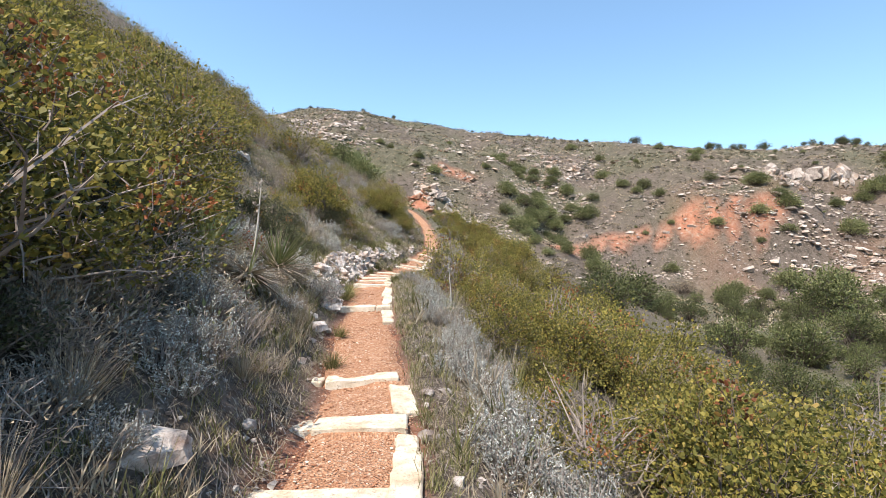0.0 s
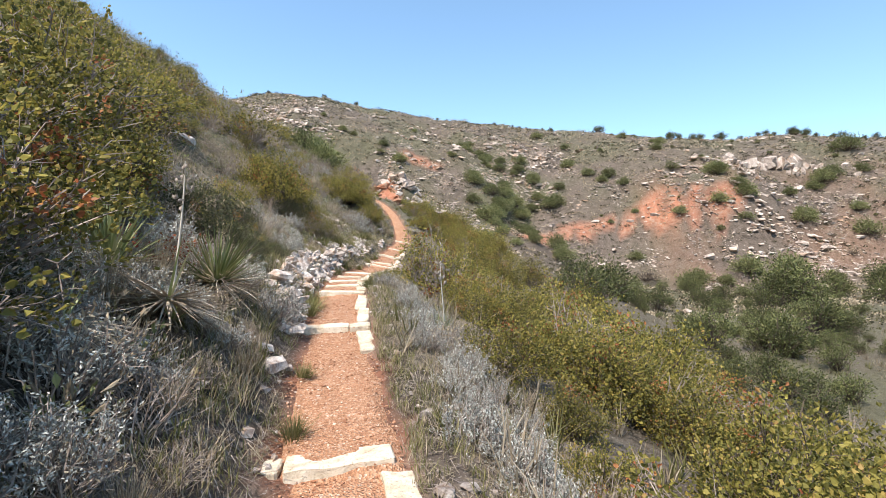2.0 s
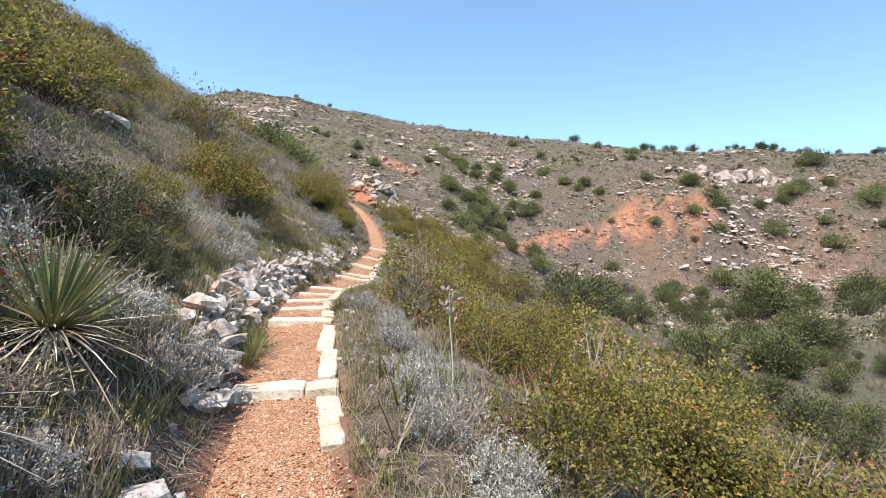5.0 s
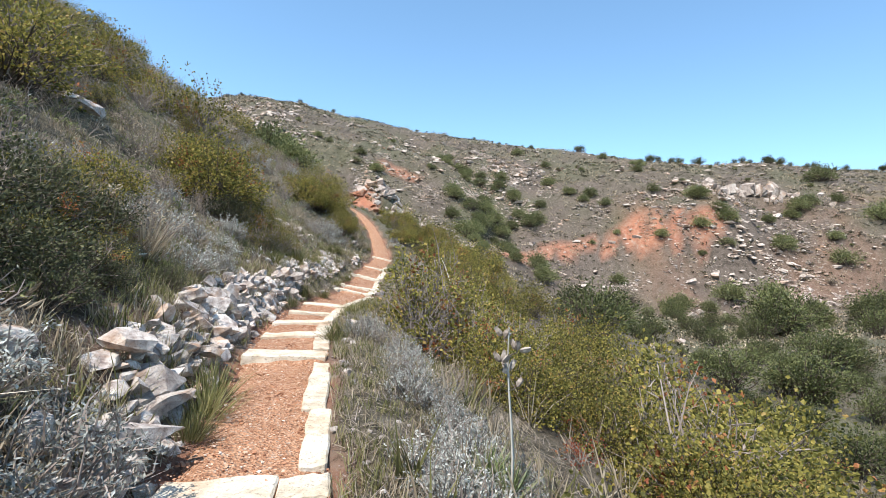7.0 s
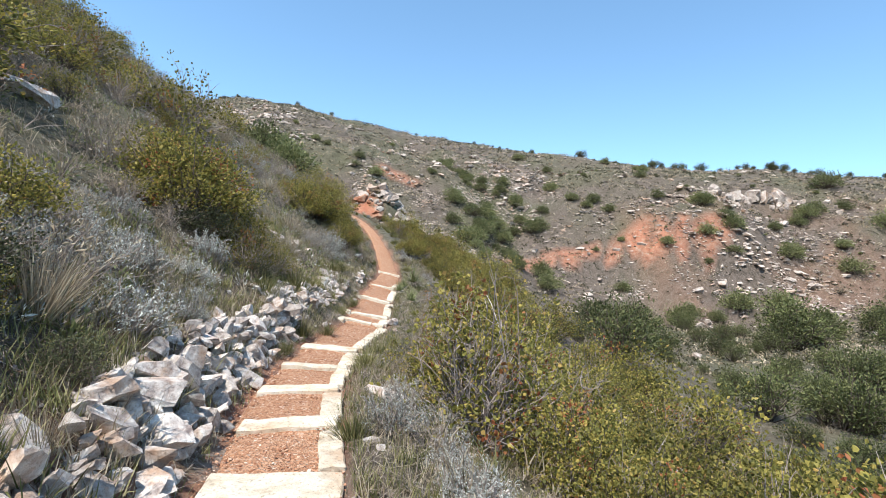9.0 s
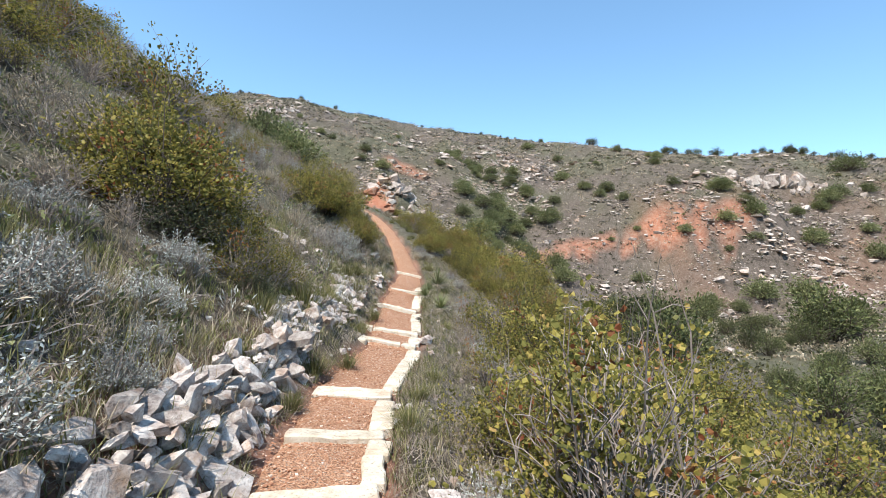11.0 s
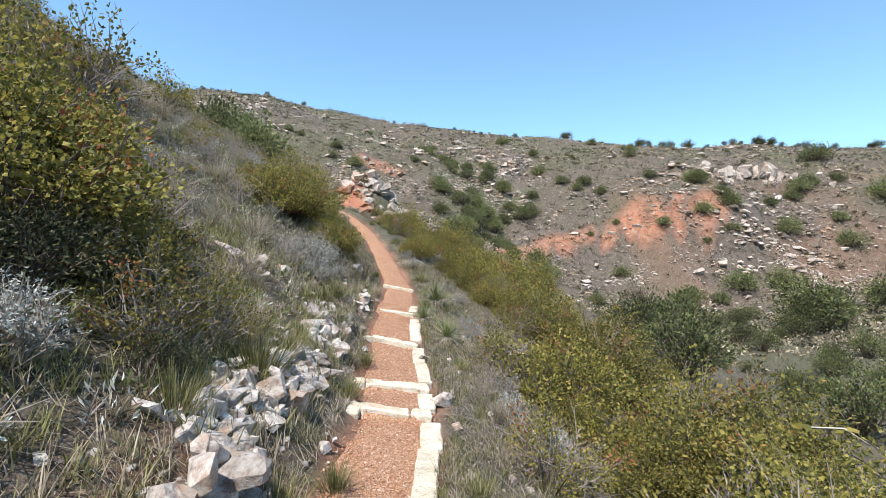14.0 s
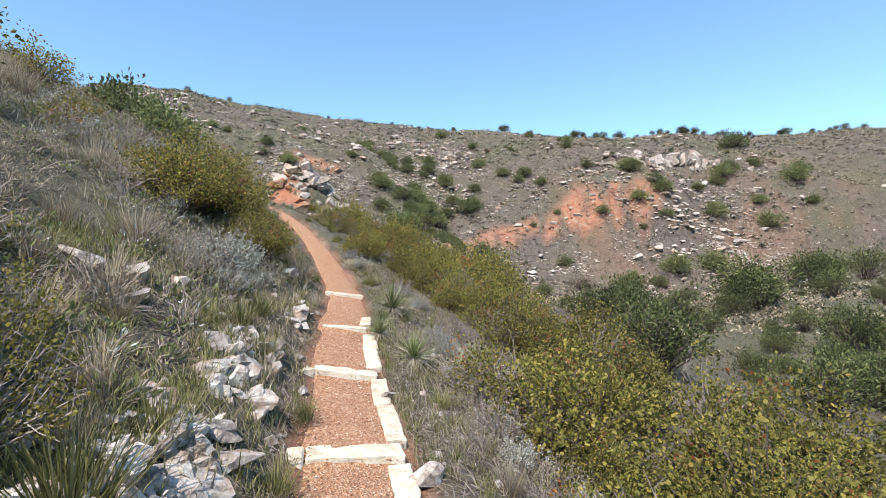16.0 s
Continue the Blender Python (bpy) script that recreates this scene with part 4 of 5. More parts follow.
VALLEY = [(38.2, 47.0, 2.3), (40.6, 49.2, 1.9), (36.4, 46.4, 1.6), (27.3, 43.6, 1.0), (27.4, 32.2, 1.5), (28.9, 33.0, 1.2), (15.5, 25.5, 1.1), (24.6, 34.1, 0.8), (31.5, 37.6, 1.0), (30.1, 32.7, 1.1), (51.8, 49.1, 1.5), (17.4, 29.8, 0.6),
          (58.8, 56.1, 1.8), (62, 58, 2.0), (66, 58.5, 1.8), (56, 60, 1.4), (70, 57, 2.2), (48, 55, 1.3), (16, 38, 0.8), (13.5, 33, 0.9), (34.3, 45.4, 1.2)]
scatter(mesq, VALLEY, rg, (0.85, 1.15))
extra = [(rg.uniform(9, 26), rg.uniform(20, 46), rg.uniform(0.4, 1.1)) for _ in range(18)]
extra += [(rg.uniform(7.5, 24), rg.uniform(10, 34), rg.uniform(0.28, 0.75)) for _ in range(38)]
extra += [(rg.uniform(14, 30), rg.uniform(17, 34), rg.uniform(0.22, 0.6)) for _ in range(26)]
extra += [(rg.uniform(26, 70), rg.uniform(26, 62), rg.uniform(0.4, 1.0)) for _ in range(34)]
extra += [(rg.uniform(20, 62), rg.uniform(28, 60), rg.uniform(0.3, 0.7)) for _ in range(22)]
scatter(mesq * 3 + junis[:1], extra, rg)
CAP_BUSHES = [(53.2, 82.0, 1.6), (54.0, 81.6, 1.3), (54.7, 75.8, 1.7), (54.2, 76.8, 1.4), (50.3, 75.9, 1.6), (73.1, 81.2, 1.9), (71.2, 81.0, 1.5), (75.2, 81.6, 1.6), (80.7, 81.1, 1.5), (84.9, 88.7, 2.4), (82.9, 75.3, 2.1), (64.3, 75.3, 1.8),
              (66.0, 75.6, 1.2), (53.4, 73.7, 1.1), (72.3, 71.8, 1.8), (73.4, 74.2, 1.3), (49.5, 74.0, 0.8), (43.9, 76.5, 1.0), (34.1, 80.0, 0.6), (65.0, 78.9, 1.1), (38.3, 80.0, 0.6), (86.7, 77.1, 1.6), (81.6, 71.6, 1.2)]
DRAW_BUSHES = [(11.6, 84.1, 1.3), (17.2, 91.5, 1.1), (21.0, 92.2, 1.2), (23.4, 90.1, 1.5), (27.5, 88.1, 1.2), (24.9, 85.1, 1.7), (26.2, 85.6, 1.4), (18.4, 84.5, 1.5), (12.6, 77.3, 1.7), (14.0, 78.2, 1.6), (10.6, 80.3, 1.2), (19.4, 82.9, 1.5),
               (31.8, 95.7, 1.3), (33.9, 90.0, 1.2), (38.6, 85.2, 1.2), (35.3, 87.3, 1.1), (49.9, 95.3, 1.1), (16.8, 85.0, 1.4), (22.1, 85.7, 1.4), (15.2, 80.0, 1.6), (23.6, 87.6, 1.4), (13.4, 75.2, 1.3), (16.4, 82.2, 1.5), (17.4, 87.6, 1.2), (11.2, 85.2, 1.4), (14.3, 82.7, 1.6)]
FOOT_BUSHES = [(22.6, 73.5, 1.5), (22.7, 70.2, 1.6), (40.2, 67.2, 1.8), (42.0, 67.6, 1.6), (49.8, 68.1, 1.9), (56.2, 67.7, 2.0), (45.5, 66.7, 1.3), (67.0, 62.8, 2.2), (69.0, 63.4, 1.8), (35.6, 73.7, 1.2), (18.5, 70.5, 1.2), (28.0, 66.5, 1.0), (60.0, 64.5, 1.4)]
HILL_BUSHES = [(13.0, 103.0, 1.1), (17.8, 94.1, 1.1), (21.9, 95.1, 1.3), (23.6, 90.8, 1.3), (52.8, 99.7, 1.1), (29.2, 109.6, 1.3), (-12.6, 94.2, 0.8), (-10.4, 93.2, 0.7), (-4.7, 90.0, 0.8), (-5.0, 87.9, 0.8), (-1.6, 86.8, 1.2), (8.3, 90.7, 0.8),
               (33.9, 104.1, 1.1), (47.5, 105.8, 1.0), (-17.6, 102.0, 0.6), (1.3, 106.8, 0.7), (37.2, 88.3, 1.4), (48.0, 86.1, 1.1)]
SLOPE = CAP_BUSHES + DRAW_BUSHES + FOOT_BUSHES + HILL_BUSHES
for _ in range(34):
    k = rg.uniform(0.35, 4.6)
    a, b, f = DRAW[int(k)], DRAW[int(k) + 1], k % 1
    SLOPE.append((a[0] + (b[0] - a[0]) * f + rg.normal(0, 2.0), a[1] + (b[1] - a[1]) * f + rg.normal(0, 1.5), rg.uniform(0.6, 1.25)))
SLOPE += [(rg.uniform(5, 90), rg.uniform(66, 110), rg.uniform(0.2, 0.55)) for _ in range(60)]
scatter(junis, SLOPE, rg, (0.85, 1.1))
scatter(junis, [(1.3, 36.2, 0.5), (0.6, 35.4, 0.4), (3.2, 36.5, 0.7), (-6.2, 32.5, 1.2), (-7.0, 33.0, 1.1), (-5.3, 31.6, 1.0)], rg, (0.85, 1.1))
scatter(browns, [(34.5, 68.7, 1.7), (35.8, 69.0, 1.4), (67.7, 69.7, 1.3), (1.9, 37.6, 0.5), (3.6, 40.2, 0.5)], rg)
# bushes that stand against the sky on the rim
rim = []
for a in list(np.arange(-16, 8, 3.1)) + list(np.arange(9, 28, 1.4)) + list(np.arange(28, 62, 0.7)):
    a = a + rg.normal(0, 2.2)
    best, spot = -9, None
    for dist in np.arange(70, 210, 2.0):
        x, y = dist * math.sin(radians(a)), 6 + dist * math.cos(radians(a))
        e = (land1(x, y) - 2.0) / dist
        if e > best:
            best, spot = e, (x, y)
    if rg.random() < 0.72:
        rim.append((*spot, rg.uniform(0.35, 0.8) if a < 20 else rg.uniform(0.7, 1.5)))
scatter(mesq, rim, rg, (0.55, 0.9))


def far_scrub():
    """Low scrub and grass clumps all over the far slopes."""
    rg2 = np.random.default_rng(77)
    s = Soup()
    n = 34000
    x, y = rg2.uniform(-60, 130, n), rg2.uniform(34, 150, n)
    keep = (fbm(x / 9, y / 9, 3) + rg2.normal(0, 0.2, n) + 0.15 * sstep(30, 50, x) > -0.12)
    x, y = x[keep], y[keep]
    z = land(x, y)
    per = 10
    size = np.repeat(0.22 + 0.70 * rg2.random(len(x)) ** 2.5, per)
    c = np.column_stack([np.repeat(x, per), np.repeat(y, per), np.repeat(z, per)])
    off = unit(rg2.normal(size=(len(c), 3)))
    off[:, 2] = np.abs(off[:, 2]) * 0.7
    c = c + off * size[:, None] * rg2.uniform(0.3, 1.0, (len(c), 1))
    dry = np.repeat(rg2.random(len(x)) < 0.45, per)
    for name, label, mat, sel in (("far_scrub", "low dark scrub dotted over the far canyon slopes", M_SCRUB, ~dry), ("far_dry_scrub", "low dry grass clumps over the far canyon slopes", M_STRAW, dry)):
        s = Soup()
        add_leaves(s, rg2, c[sel], (off + rg2.normal(size=c.shape) * 0.5)[sel], 0.26, 0.15)
        tagged(new(name, s.mesh(name, mat)), label, "scrub", kind="stuff")


far_scrub()


def grass_patch(name, label, mat, seed, n, spot, h, w, clump=14):
    rg2 = np.random.default_rng(seed)
    cx, cy, hs = spot(rg2, n // clump)
    k = np.repeat(np.arange(len(cx)), clump)
    bx, by = cx[k] + rg2.normal(0, 0.035, len(k)), cy[k] + rg2.normal(0, 0.035, len(k))
    base = np.column_stack([bx, by, land(bx, by) - 0.015])
    d = np.column_stack([rg2.normal(0, 0.42, len(k)), rg2.normal(0, 0.42, len(k)), np.ones(len(k))])
    s = Soup()
    add_blades(s, rg2, base, d, h * hs[k] * rg2.uniform(0.5, 1.15, len(k)), w, rg2.uniform(0.05, 0.45, len(k)), 2)
    return tagged(new(name, s.mesh(name, mat)), label, "grass", kind="stuff")


def verge(r, n):
    y = r.uniform(-0.5, 26, n)
    side = np.where(r.random(n) < 0.7, 1, -1)
    d = np.where(side > 0, 0.47 + 1.6 * r.random(n) ** 1.3, -r.uniform(0.45, 1.3, n))
    keep = (fbm(y * 0.9, d * 1.1 + 9, 3) > -0.3)
    y, d = y[keep], d[keep]
    return trail_x(y) + d, y, r.uniform(0.5, 1.2, len(y))


def slope_spots(r, n):
    y = r.uniform(0, 34, n)
    d = 0.7 + 14 * r.random(n) ** 2.2
    keep = fbm(y * 0.5 + 30, d * 0.5, 3) + r.normal(0, 0.15, n) > -0.1
    y, d = y[keep], d[keep]
    return trail_x(y) - d, y, r.uniform(0.6, 1.4, len(y))


def valley_spots(r, n):
    y = r.uniform(2, 62, n)
    d = r.uniform(1.6, 40, n) * np.clip(y / 20, 0.4, 1.4)
    return trail_x(y) + d, y, r.uniform(0.8, 1.8, n)


grass_patch("green_grass", "short green grass along the edges of the trail", M_GRASS, 61, 46000, verge, 0.17, 0.006)
grass_patch("dry_verge_grass", "short straw-coloured grass along the trail", M_STRAW, 62, 36000, verge, 0.15, 0.005)
grass_patch("slope_grass", "dry brown grass over the hillside", M_STRAW, 63, 64000, slope_spots, 0.24, 0.009)
grass_patch("slope_green_grass", "olive green grass over the hillside", M_GRASS, 64, 24000, slope_spots, 0.26, 0.010)


def bank_spots(r, n):
    y = r.uniform(9.5, 21, n)
    d = 0.95 + 1.9 * r.random(n)
    keep = fbm(y * 0.8 + 3, d * 1.2, 3) > -0.15
    return (trail_x(y) - d)[keep], y[keep], r.uniform(0.6, 1.3, int(keep.sum()))


grass_patch("bank_grass", "green grass on the bank above the stones", M_GRASS, 67, 22000, bank_spots, 0.24, 0.007)
grass_patch("valley_grass", "pale dry grass on the valley floor", M_STRAW, 65, 36000, valley_spots, 0.36, 0.016)
grass_patch("valley_green_grass", "green grass and weeds on the valley side", M_GRASS, 66, 26000, valley_spots, 0.34, 0.018)


def litter(name, label, mat, seed, n):
    """Fallen stems and dead blades lying about on the ground."""
    r = np.random.default_rng(seed)
    y = r.uniform(0, 27, n)
    d = np.where(r.random(n) < 0.62, -0.5 - 5.5 * r.random(n) ** 1.5, 0.5 + 1.9 * r.random(n))
    x = trail_x(y) + d
    base = np.column_stack([x, y, land(x, y) + 0.01])
    a = r.uniform(0, 6.283, n)
    tip = np.column_stack([x + 0.1 * np.cos(a), y + 0.1 * np.sin(a), land(x + 0.1 * np.cos(a), y + 0.1 * np.sin(a)) + r.uniform(0.005, 0.06, n)])
    s = Soup()
    add_blades(s, r, base, tip - base, r.uniform(0.08, 0.26, n), 0.006, 0.05, 1)
    return tagged(new(name, s.mesh(name, mat)), label, "litter", kind="stuff")


litter("dry_litter", "dead grass stems and straw lying on the bank", M_STRAW, 71, 34000)
litter("twig_litter", "fallen grey twigs lying on the bank", M_TWIG, 72, 20000)


def tussock(seed, h, mat, label, blades=240):
    rg2 = np.random.default_rng(seed)
    root = thing("grass_tussock", label, "grass", "grass tussocks")
    s = Soup()
    b = np.column_stack([rg2.normal(0, 0.06, blades), rg2.normal(0, 0.06, blades), np.full(blades, -0.02)])
    d = np.column_stack([b[:, :2] * 6 + rg2.normal(0, 0.15, (blades, 2)), np.ones(blades)])
    add_blades(s, rg2, b, d, h * rg2.uniform(0.5, 1.1, blades), 0.006, rg2.uniform(0.02, 0.35, blades), 3)
    part("blade_tuft", s.mesh("blade_tuft", mat), root)
    return root


straw = [tussock(700 + i, 0.62, M_STRAW, "tall straw-coloured grass tussock on the slope") for i in range(2)]
greens = [tussock(710 + i, 0.34, M_GRASS, "green grass tussock beside the trail stones") for i in range(2)]
scatter(straw, [(-2.55, 6.2, 0.9), (-2.75, 6.7, 0.8), (-2.6, 5.7, 0.7), (-3.0, 10.9, 1.0), (-3.15, 11.3, 0.9), (-6.6, 25.8, 1.3), (-7.0, 26.3, 1.4), (-6.9, 25.4, 1.2), (-8.3, 26.6, 1.3), (-8.8, 27.6, 1.3),
                (-8.0, 25.6, 1.2), (-3.2, 20.5, 0.9), (-3.3, 13.2, 0.8), (-4.4, 12.6, 0.9), (-5.2, 16.4, 1.0), (-2.9, 18.6, 0.8), (-4.3, 22.6, 1.0), (0.1, 17.2, 0.6), (-7.6, 27.0, 1.3), (-2.35, 9.9, 0.6)], rg)
scatter(straw, [(-1.55, 2.0, 0.5), (-1.8, 2.7, 0.55), (-2.1, 2.2, 0.6), (-1.5, 4.0, 0.4), (-1.75, 4.9, 0.45), (-2.3, 3.2, 0.6), (-1.7, 6.0, 0.45), (-2.0, 1.5, 0.6), (-3.0, 17.6, 0.6), (-2.7, 18.2, 0.6), (-2.5, 17.1, 0.6), (-3.4, 18.6, 0.7), (-2.4, 16.5, 0.6), (-3.7, 19.8, 0.8)], rg)
scatter(greens, [(-1.72, 9.05, 1.0), (-1.78, 9.35, 0.9), (-1.68, 8.7, 0.8), (-1.15, 5.42, 0.55), (-1.3, 6.5, 0.5), (-2.0, 13.9, 0.9), (-1.95, 14.9, 0.9), (-1.62, 15.3, 0.8), (-2.3, 16.2, 1.3), (-2.15, 16.9, 1.2),
                 (-1.55, 17.0, 0.8), (-1.95, 19.3, 1.2), (-1.8, 20.1, 1.0), (-1.7, 19.0, 0.8), (-1.05, 11.2, 0.8), (-1.0, 13.6, 0.9), (-0.85, 14.4, 0.8), (-0.6, 15.3, 0.7), (-2.6, 15.2, 1.2), (-1.35, 18.1, 0.6), (0.0, 18.6, 0.7)], rg)
scatter(yuccas, [(-0.05, 21.6, 0.7)], rg)
spots = [(float(trail_x(y)) + rg.choice([-1, 1]) * rg.uniform(0.45, 1.5), y, rg.uniform(0.4, 0.9)) for y in np.arange(21.5, 36, 0.16)]
scatter(straw + greens * 2, spots, rg)
scatter(sages, [(float(trail_x(y)) + rg.choice([-1, 1]) * rg.uniform(0.7, 1.6), y, rg.uniform(0.5, 0.9)) for y in np.arange(23, 35, 0.8)], rg)

# ---------------------------------------------------------------- stones


def stone_mesh(seed, name, mat, cuts=9, flat=1.0):
    """An angular broken rock: a lump cut by planes, its edges left sharp."""
    rg2 = np.random.default_rng(seed)
    bm = bmesh.new()
    bmesh.ops.create_cube(bm, size=0.95)
    for v in bm.verts:
        v.co += Vector(rg2.normal(size=3) * 0.07)
    bmesh.ops.rotate(bm, verts=bm.verts, matrix=Euler(rg2.uniform(-0.4, 0.4, 3)).to_matrix())
    for _ in range(cuts):
        n = unit(rg2.normal(size=3))
        bmesh.ops.bisect_plane(bm, geom=bm.verts[:] + bm.edges[:] + bm.faces[:], plane_co=n * rg2.uniform(0.27, 0.50), plane_no=n, clear_outer=True)
        open_edges = [e for e in bm.edges if e.is_boundary]
        if open_edges:
            bmesh.ops.contextual_create(bm, geom=open_edges)
    bmesh.ops.remove_doubles(bm, verts=bm.verts, dist=0.03)
    bmesh.ops.triangulate(bm, faces=bm.faces)
    for v in bm.verts:
        v.co += Vector(rg2.normal(size=3) * 0.018)
        v.co.z *= flat
    me = bpy.data.meshes.new(name)
    bm.to_mesh(me)
    bm.free()
    me.materials.append(mat)
    return me


wall_stones = [stone_mesh(800 + i, "stone", M_ROCK, 11, 0.9) for i in range(12)]
rg = np.random.default_rng(41)
rock_wall = tagged(new("rock_wall"), "rough dry-laid bank of broken white and grey stones beside the trail", "rock wall")
STRETCH = ((7.6, 8.6, 3, 0.13), (8.6, 10.2, 5, 0.14), (10.2, 13.2, 6, 0.15), (13.2, 15.0, 5, 0.15), (15.0, 17.4, 6, 0.15), (17.7, 19.3, 4, 0.15), (20.6, 21.6, 2, 0.14))
for lo, hi, layers, size in STRETCH:
    for j in range(layers):
        y = lo + rg.uniform(0, 0.1)
        while y < hi:
            s = size * (0.6 + 1.0 * rg.random() ** 2)
            d = 0.60 + 0.07 * j + rg.normal(0, 0.05)
            if 15.0 < y < 19.3:
                d += 0.12 + rg.uniform(0, 0.25)
            x = float(trail_x(y)) - d
            z = max(float(trail_z(y)) - 0.6 * float(cross_fall(y)) + 0.03 + 0.10 * j + rg.normal(0, 0.03), land1(x, y) - 0.01) + 0.02
            m = pose(x, y, z, rg.normal(0, 32), rg.normal(0, 32), rg.uniform(0, 360)) @ Matrix.Diagonal((s * rg.uniform(0.9, 1.8), s * rg.uniform(0.65, 1.1), s * rg.uniform(0.5, 0.95), 1))
            part("stone", wall_stones[int(rg.integers(12))], rock_wall, m=m)
            y += s * rg.uniform(0.6, 0.95)
boulders = [stone_mesh(850 + i, "boulder", M_ROCK, 12, 0.7) for i in range(5)]
BOULDERS = [(-1.70, 7.75, 0.30), (-1.82, 8.15, 0.26), (-1.58, 6.55, 0.30), (-1.72, 6.75, 0.2), (-1.40, 2.75, 0.34), (-1.95, 8.25, 0.36), (-2.02, 8.8, 0.34), (-7.05, 16.6, 0.8), (-0.72, 12.3, 0.34),
            (-2.9, 19.3, 0.38), (-2.6, 19.9, 0.26), (-3.2, 19.0, 0.30), (-2.75, 18.8, 0.22), (-0.55, 17.15, 0.22), (-1.45, 22.7, 0.3), (-9.4, 16.4, 1.1), (-2.9, 8.1, 0.3), (-2.5, 8.3, 0.22), (-0.12, 4.6, 0.14), (-0.5, 18.7, 0.12), (0.95, 12.6, 0.2)]
for x, y, s in BOULDERS:
    ob = new("boulder", boulders[int(rg.integers(5))])
    ob.matrix_basis = pose(x, y, land1(x, y) + 0.10 * s, rg.uniform(-20, 20), rg.uniform(-20, 20), rg.uniform(0, 360))
    ob.scale = (s * rg.uniform(1.2, 1.8), s * rg.uniform(0.8, 1.0), s * rg.uniform(0.6, 0.9))
    tagged(ob, "weathered white-grey limestone boulder half sunk in the bank", "boulder", "boulders on the bank")


def rubble(name, label, mat, seed, spots, flat=0.7, stretch=0.0):
    """Countless loose stones, all of one kind, as one mesh."""
    rg2 = np.random.default_rng(seed)
    lumps = []
    for i in range(6):
        me = stone_mesh(seed + 10 + i, "lump", mat, 3, flat)
        co = np.empty(len(me.vertices) * 3)
        me.vertices.foreach_get("co", co)
        lumps.append((co.reshape(-1, 3), [tuple(p.vertices) for p in me.polygons]))
        bpy.data.meshes.remove(me)
    V, F, n = [], [], 0
    for x, y, z, s in spots:
        co, fc = lumps[int(rg2.integers(6))]
        a = rg2.uniform(0, 6.283)
        r = np.array([[math.cos(a), -math.sin(a), 0], [math.sin(a), math.cos(a), 0], [0, 0, 1]])
        V.append((co * np.array([s * rg2.uniform(0.8, 1.4 + stretch), s, s])) @ r.T + np.array([x, y, z + 0.12 * s]))
        F += [tuple(q + n for q in f) for f in fc]
        n += len(co)
    return tagged(new(name, mesh_of(name, np.concatenate(V), F, mat)), label, "stones", kind="stuff")


def far_rocks():
    r = np.random.default_rng(91)
    x, y = r.uniform(-45, 100, 60000), r.uniform(62, 125, 60000)
    z = land(x, y)
    heap = lambda a, b, w, h: np.exp(-((x - a) / w) ** 2 - ((y - b) / h) ** 2)
    zone = (0.30 * np.exp(-((z - 20) / 4) ** 2) * sstep(45, 25, x) + 1.0 * heap(-24, 97, 7, 6) + 0.9 * heap(-33, 110, 8, 8) + 0.9 * heap(0, 90, 7, 3) + 0.8 * heap(17, 98, 8, 4) + 0.9 * heap(30, 99, 7, 4)
            + 1.0 * heap(24, 87, 3, 4) + 0.9 * heap(58, 77, 11, 5) + 0.5 * heap(50, 85, 5, 2) + 0.05)
    keep = r.random(60000) < 2.6 * zone * np.clip(0.25 + 2.6 * fbm(x / 5, y / 3, 4), 0, 1)
    x, y, z = x[keep], y[keep], z[keep]
    s = 0.10 + 0.75 * r.random(len(x)) ** 6
    n = 32000
    u, v = r.uniform(36, 90, n), r.uniform(64, 88, n)
    ok = r.random(n) < 0.5 * np.clip(0.15 + 2.2 * fbm(u / 5 + 7, v / 4, 4), 0, 1) * np.exp(-((u - 58) / 15) ** 2)
    u, v = u[ok], v[ok]
    p, q = r.uniform(-5, 40, n), r.uniform(72, 110, n)
    ok = r.random(n) < np.clip(-0.05 + 1.8 * fbm(p / 7 + 3, q / 4, 4), 0, 1)
    u, v = np.concatenate([u, p[ok]]), np.concatenate([v, q[ok]])
    return list(zip(x, y, z, s)) + list(zip(u, v, land(u, v), 0.10 + 0.28 * r.random(len(u)) ** 3))


rubble("far_rocks", "pale broken rocks strewn over the far canyon slopes", M_PALE, 900, far_rocks(), 0.6, 1.1)
y = rg.uniform(0.5, 24, 900)
d = np.where(rg.random(900) < 0.62, -rg.uniform(0.42, 1.5, 900), rg.uniform(0.45, 1.6, 900))
x = trail_x(y) + d
rubble("loose_stones", "small loose white and rust stones on the trail edges", M_ROCK, 930, list(zip(x, y, land(x, y), 0.02 + 0.075 * rg.random(900) ** 3)))
y = 1.5 + 20.5 * rg.random(14000) ** 1.15
x = trail_x(y) + rg.uniform(-0.44, 0.42, 14000)
rubble("trail_gravel", "loose reddish gravel chips on the trail", M_CHIP, 960, list(zip(x, y, tread_z(y) + cross_fall(y) * (x - trail_x(y)) - 0.012, 0.006 + 0.014 * rg.random(14000) ** 3)), 0.6)

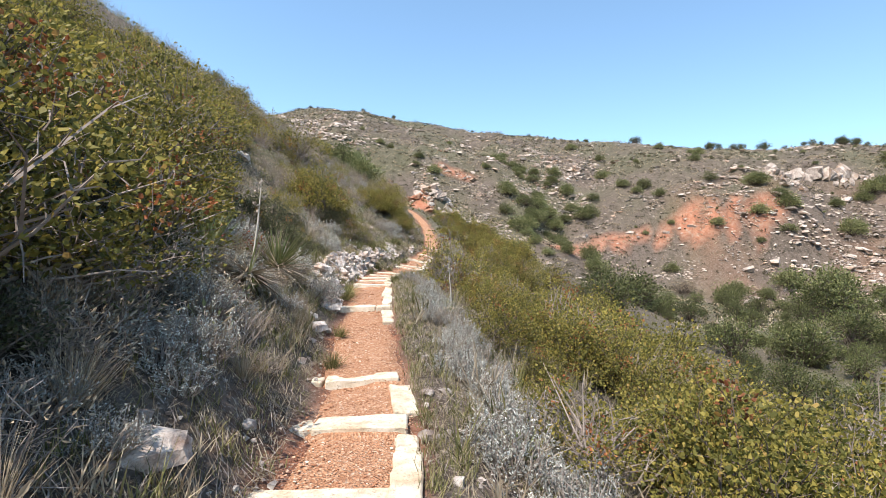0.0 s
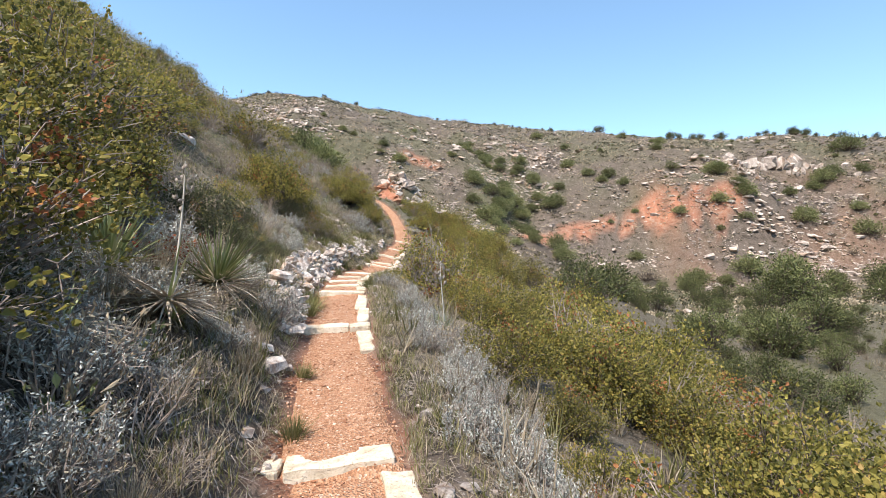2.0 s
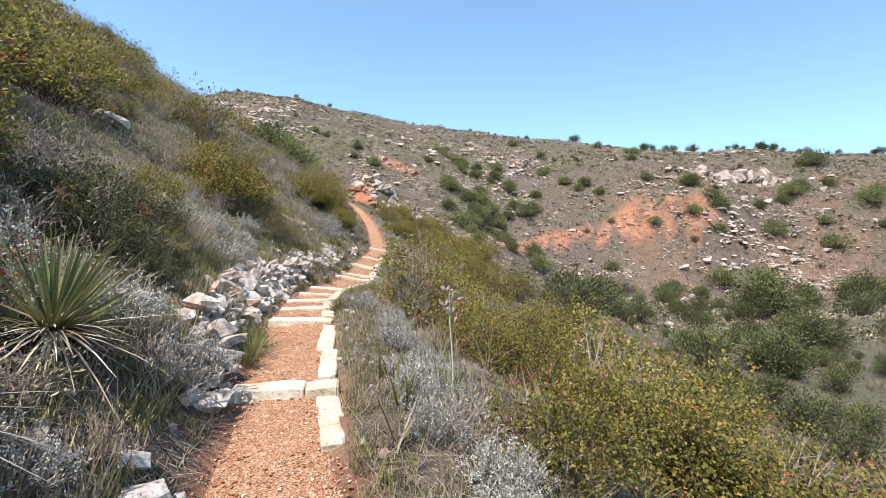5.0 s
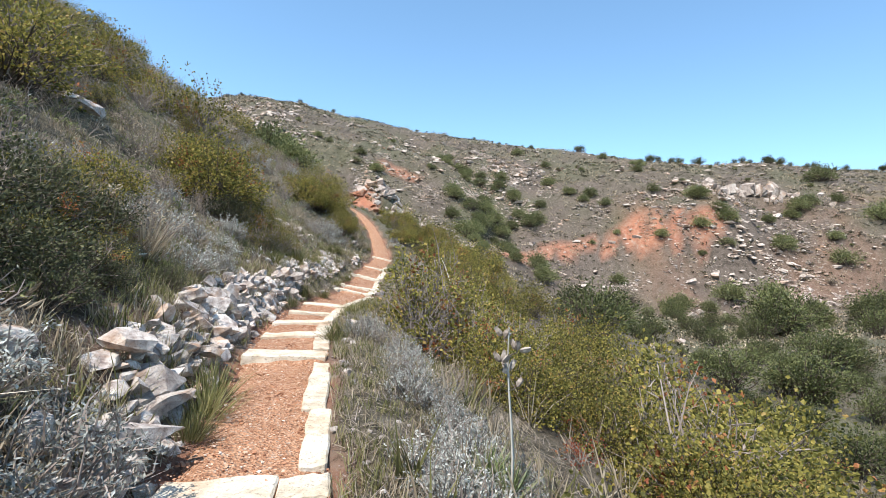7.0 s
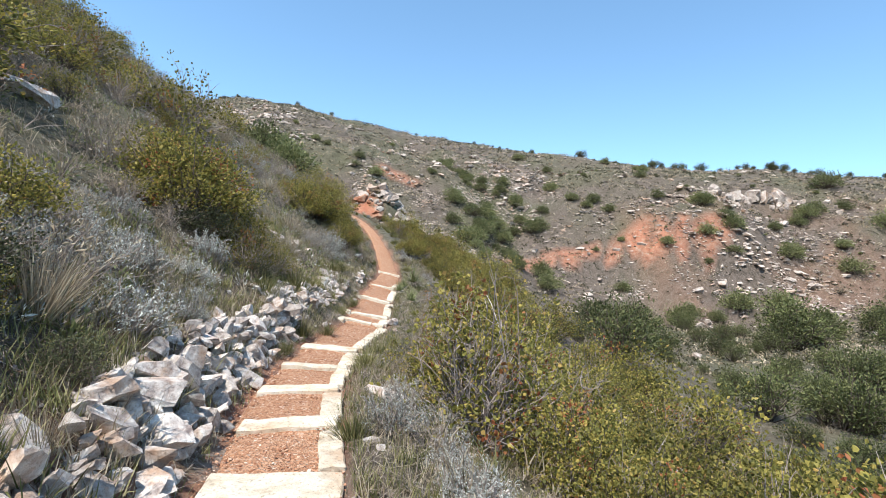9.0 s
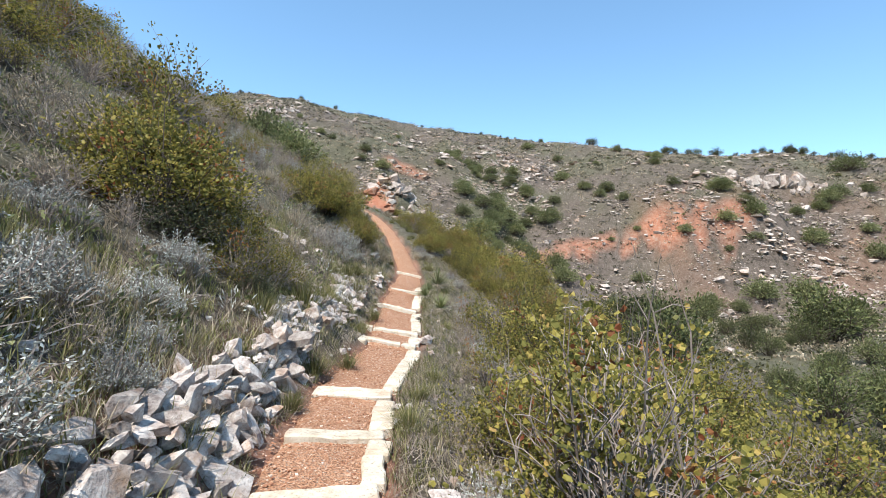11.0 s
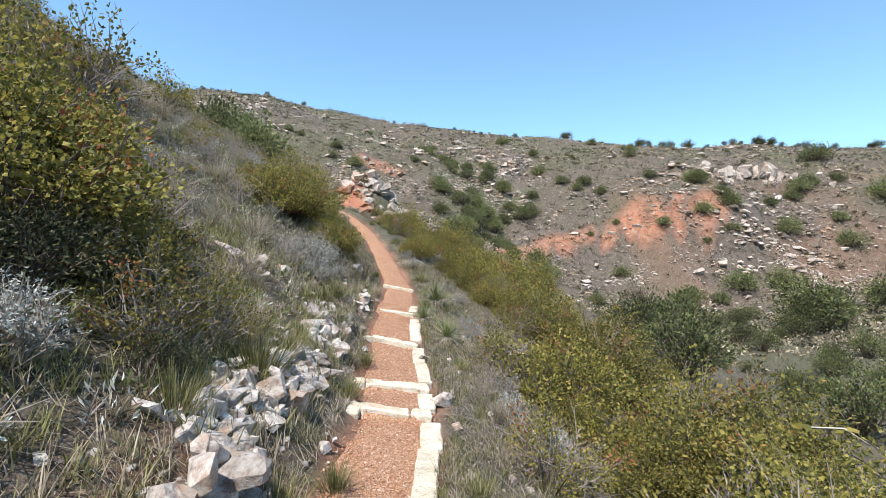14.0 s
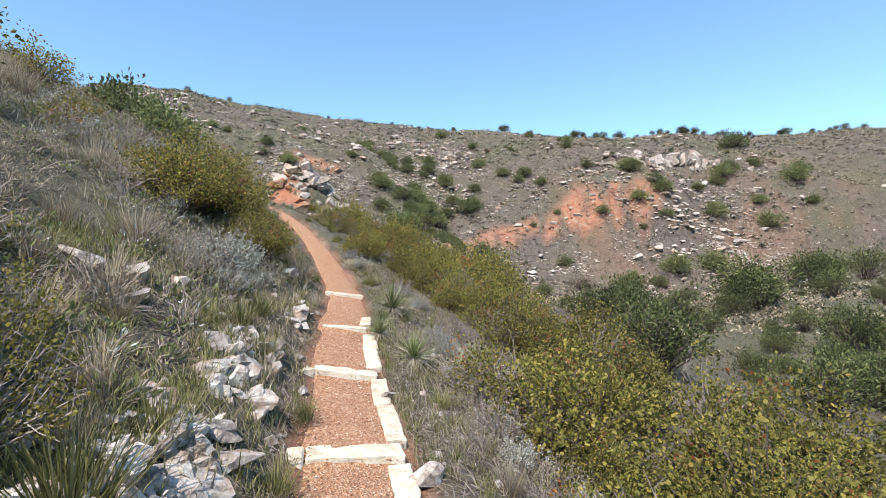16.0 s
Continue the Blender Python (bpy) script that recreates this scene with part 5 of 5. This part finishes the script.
# caprock ledge on the far hill, and the red and white knob where the trail bends
blocks = [stone_mesh(980 + i, "block", M_PALE, 8, 0.9) for i in range(6)]
reds = [stone_mesh(990 + i, "block", M_REDROCK, 8, 0.8) for i in range(3)]
ledge = tagged(new("caprock_ledge"), "broken ledge of pale cap rock on the far hill", "rock outcrop")
boxes = [stone_mesh(1010 + i, "block", M_PALE, 3, 1.0) for i in range(6)]
for i in range(70):
    front = i < 26
    x = 59.5 + 0.56 * i + rg.normal(0, 0.2) if front else rg.uniform(48, 80)
    ys = np.arange(74, 96, 0.25)
    level = 18.2 + 0.5 * math.sin(i * 0.9) if front else rg.uniform(15.5, 20.5)
    y = float(ys[np.argmin(np.abs(land(np.full(len(ys), x), ys) - level))])
    s = rg.uniform(0.9, 2.1) if front else rg.uniform(0.35, 1.1)
    m = pose(x, y, land1(x, y) + 0.22 * s, rg.uniform(-7, 7), rg.uniform(-7, 7), rg.uniform(-25, 25) if front else rg.uniform(0, 360))
    part("block", (boxes if front else blocks)[int(rg.integers(6))], ledge, m=m @ Matrix.Diagonal((s * rg.uniform(0.5, 0.85), s, s * rg.uniform(1.1, 1.6), 1)))
knob = tagged(new("rock_knob"), "red clay and white rock outcrop where the trail bends", "rock outcrop")
for i in range(130):
    x, y = (-0.9 if i % 3 else 1.1) + rg.normal(0, 0.8), 36.7 + rg.normal(0, 0.75)
    s = 0.2 + 0.6 * rg.random() ** 2
    red = (x < -1.5 or y < 35.7) and rg.random() < 0.6
    part("block", (reds if red else blocks)[int(rg.integers(3))], knob, m=pose(x, y, land1(x, y) + 0.15 * s, rg.normal(0, 18), rg.normal(0, 18), rg.uniform(0, 360)) @ Matrix.Diagonal((s * 1.3, s, s * rg.uniform(0.6, 1.0), 1)))
VALLEY_ROCKS = [(42.3, 65.8, 1.2), (44.0, 66.4, 1.0), (49.9, 71.5, 1.4), (45.5, 70.9, 1.2), (57.7, 74.5, 1.4), (68.4, 80.7, 1.8), (52.5, 86.5, 1.3), (47.9, 86.4, 1.3), (63.2, 64.9, 0.9), (60.0, 58.3, 1.4), (24.4, 42.1, 0.8),
                (18.7, 25.2, 0.6), (51.9, 70.7, 0.9), (48.1, 70.7, 0.8), (62.8, 76.9, 0.9), (70.2, 78.2, 0.9), (45.0, 77.9, 0.5), (28.3, 69.3, 0.4), (40.4, 79.6, 0.5)]
for x, y, s in VALLEY_ROCKS:
    ob = new("boulder", blocks[int(rg.integers(6))])
    ob.matrix_basis = pose(x, y, land1(x, y) + 0.15 * s, rg.uniform(-15, 15), rg.uniform(-15, 15), rg.uniform(0, 360))
    ob.scale = (s * 1.1, s * 0.9, s * 0.75)
    tagged(ob, "single pale boulder lying among the valley scrub", "boulder", "boulders in the valley")

clear(reddish + tangles + shade_shrubs + elders + sumacs + thin + sumacs_near + thin_near + sages + brush + yuccas + [droopy, stalked, tall] + mesq + junis + browns + straw + greens)
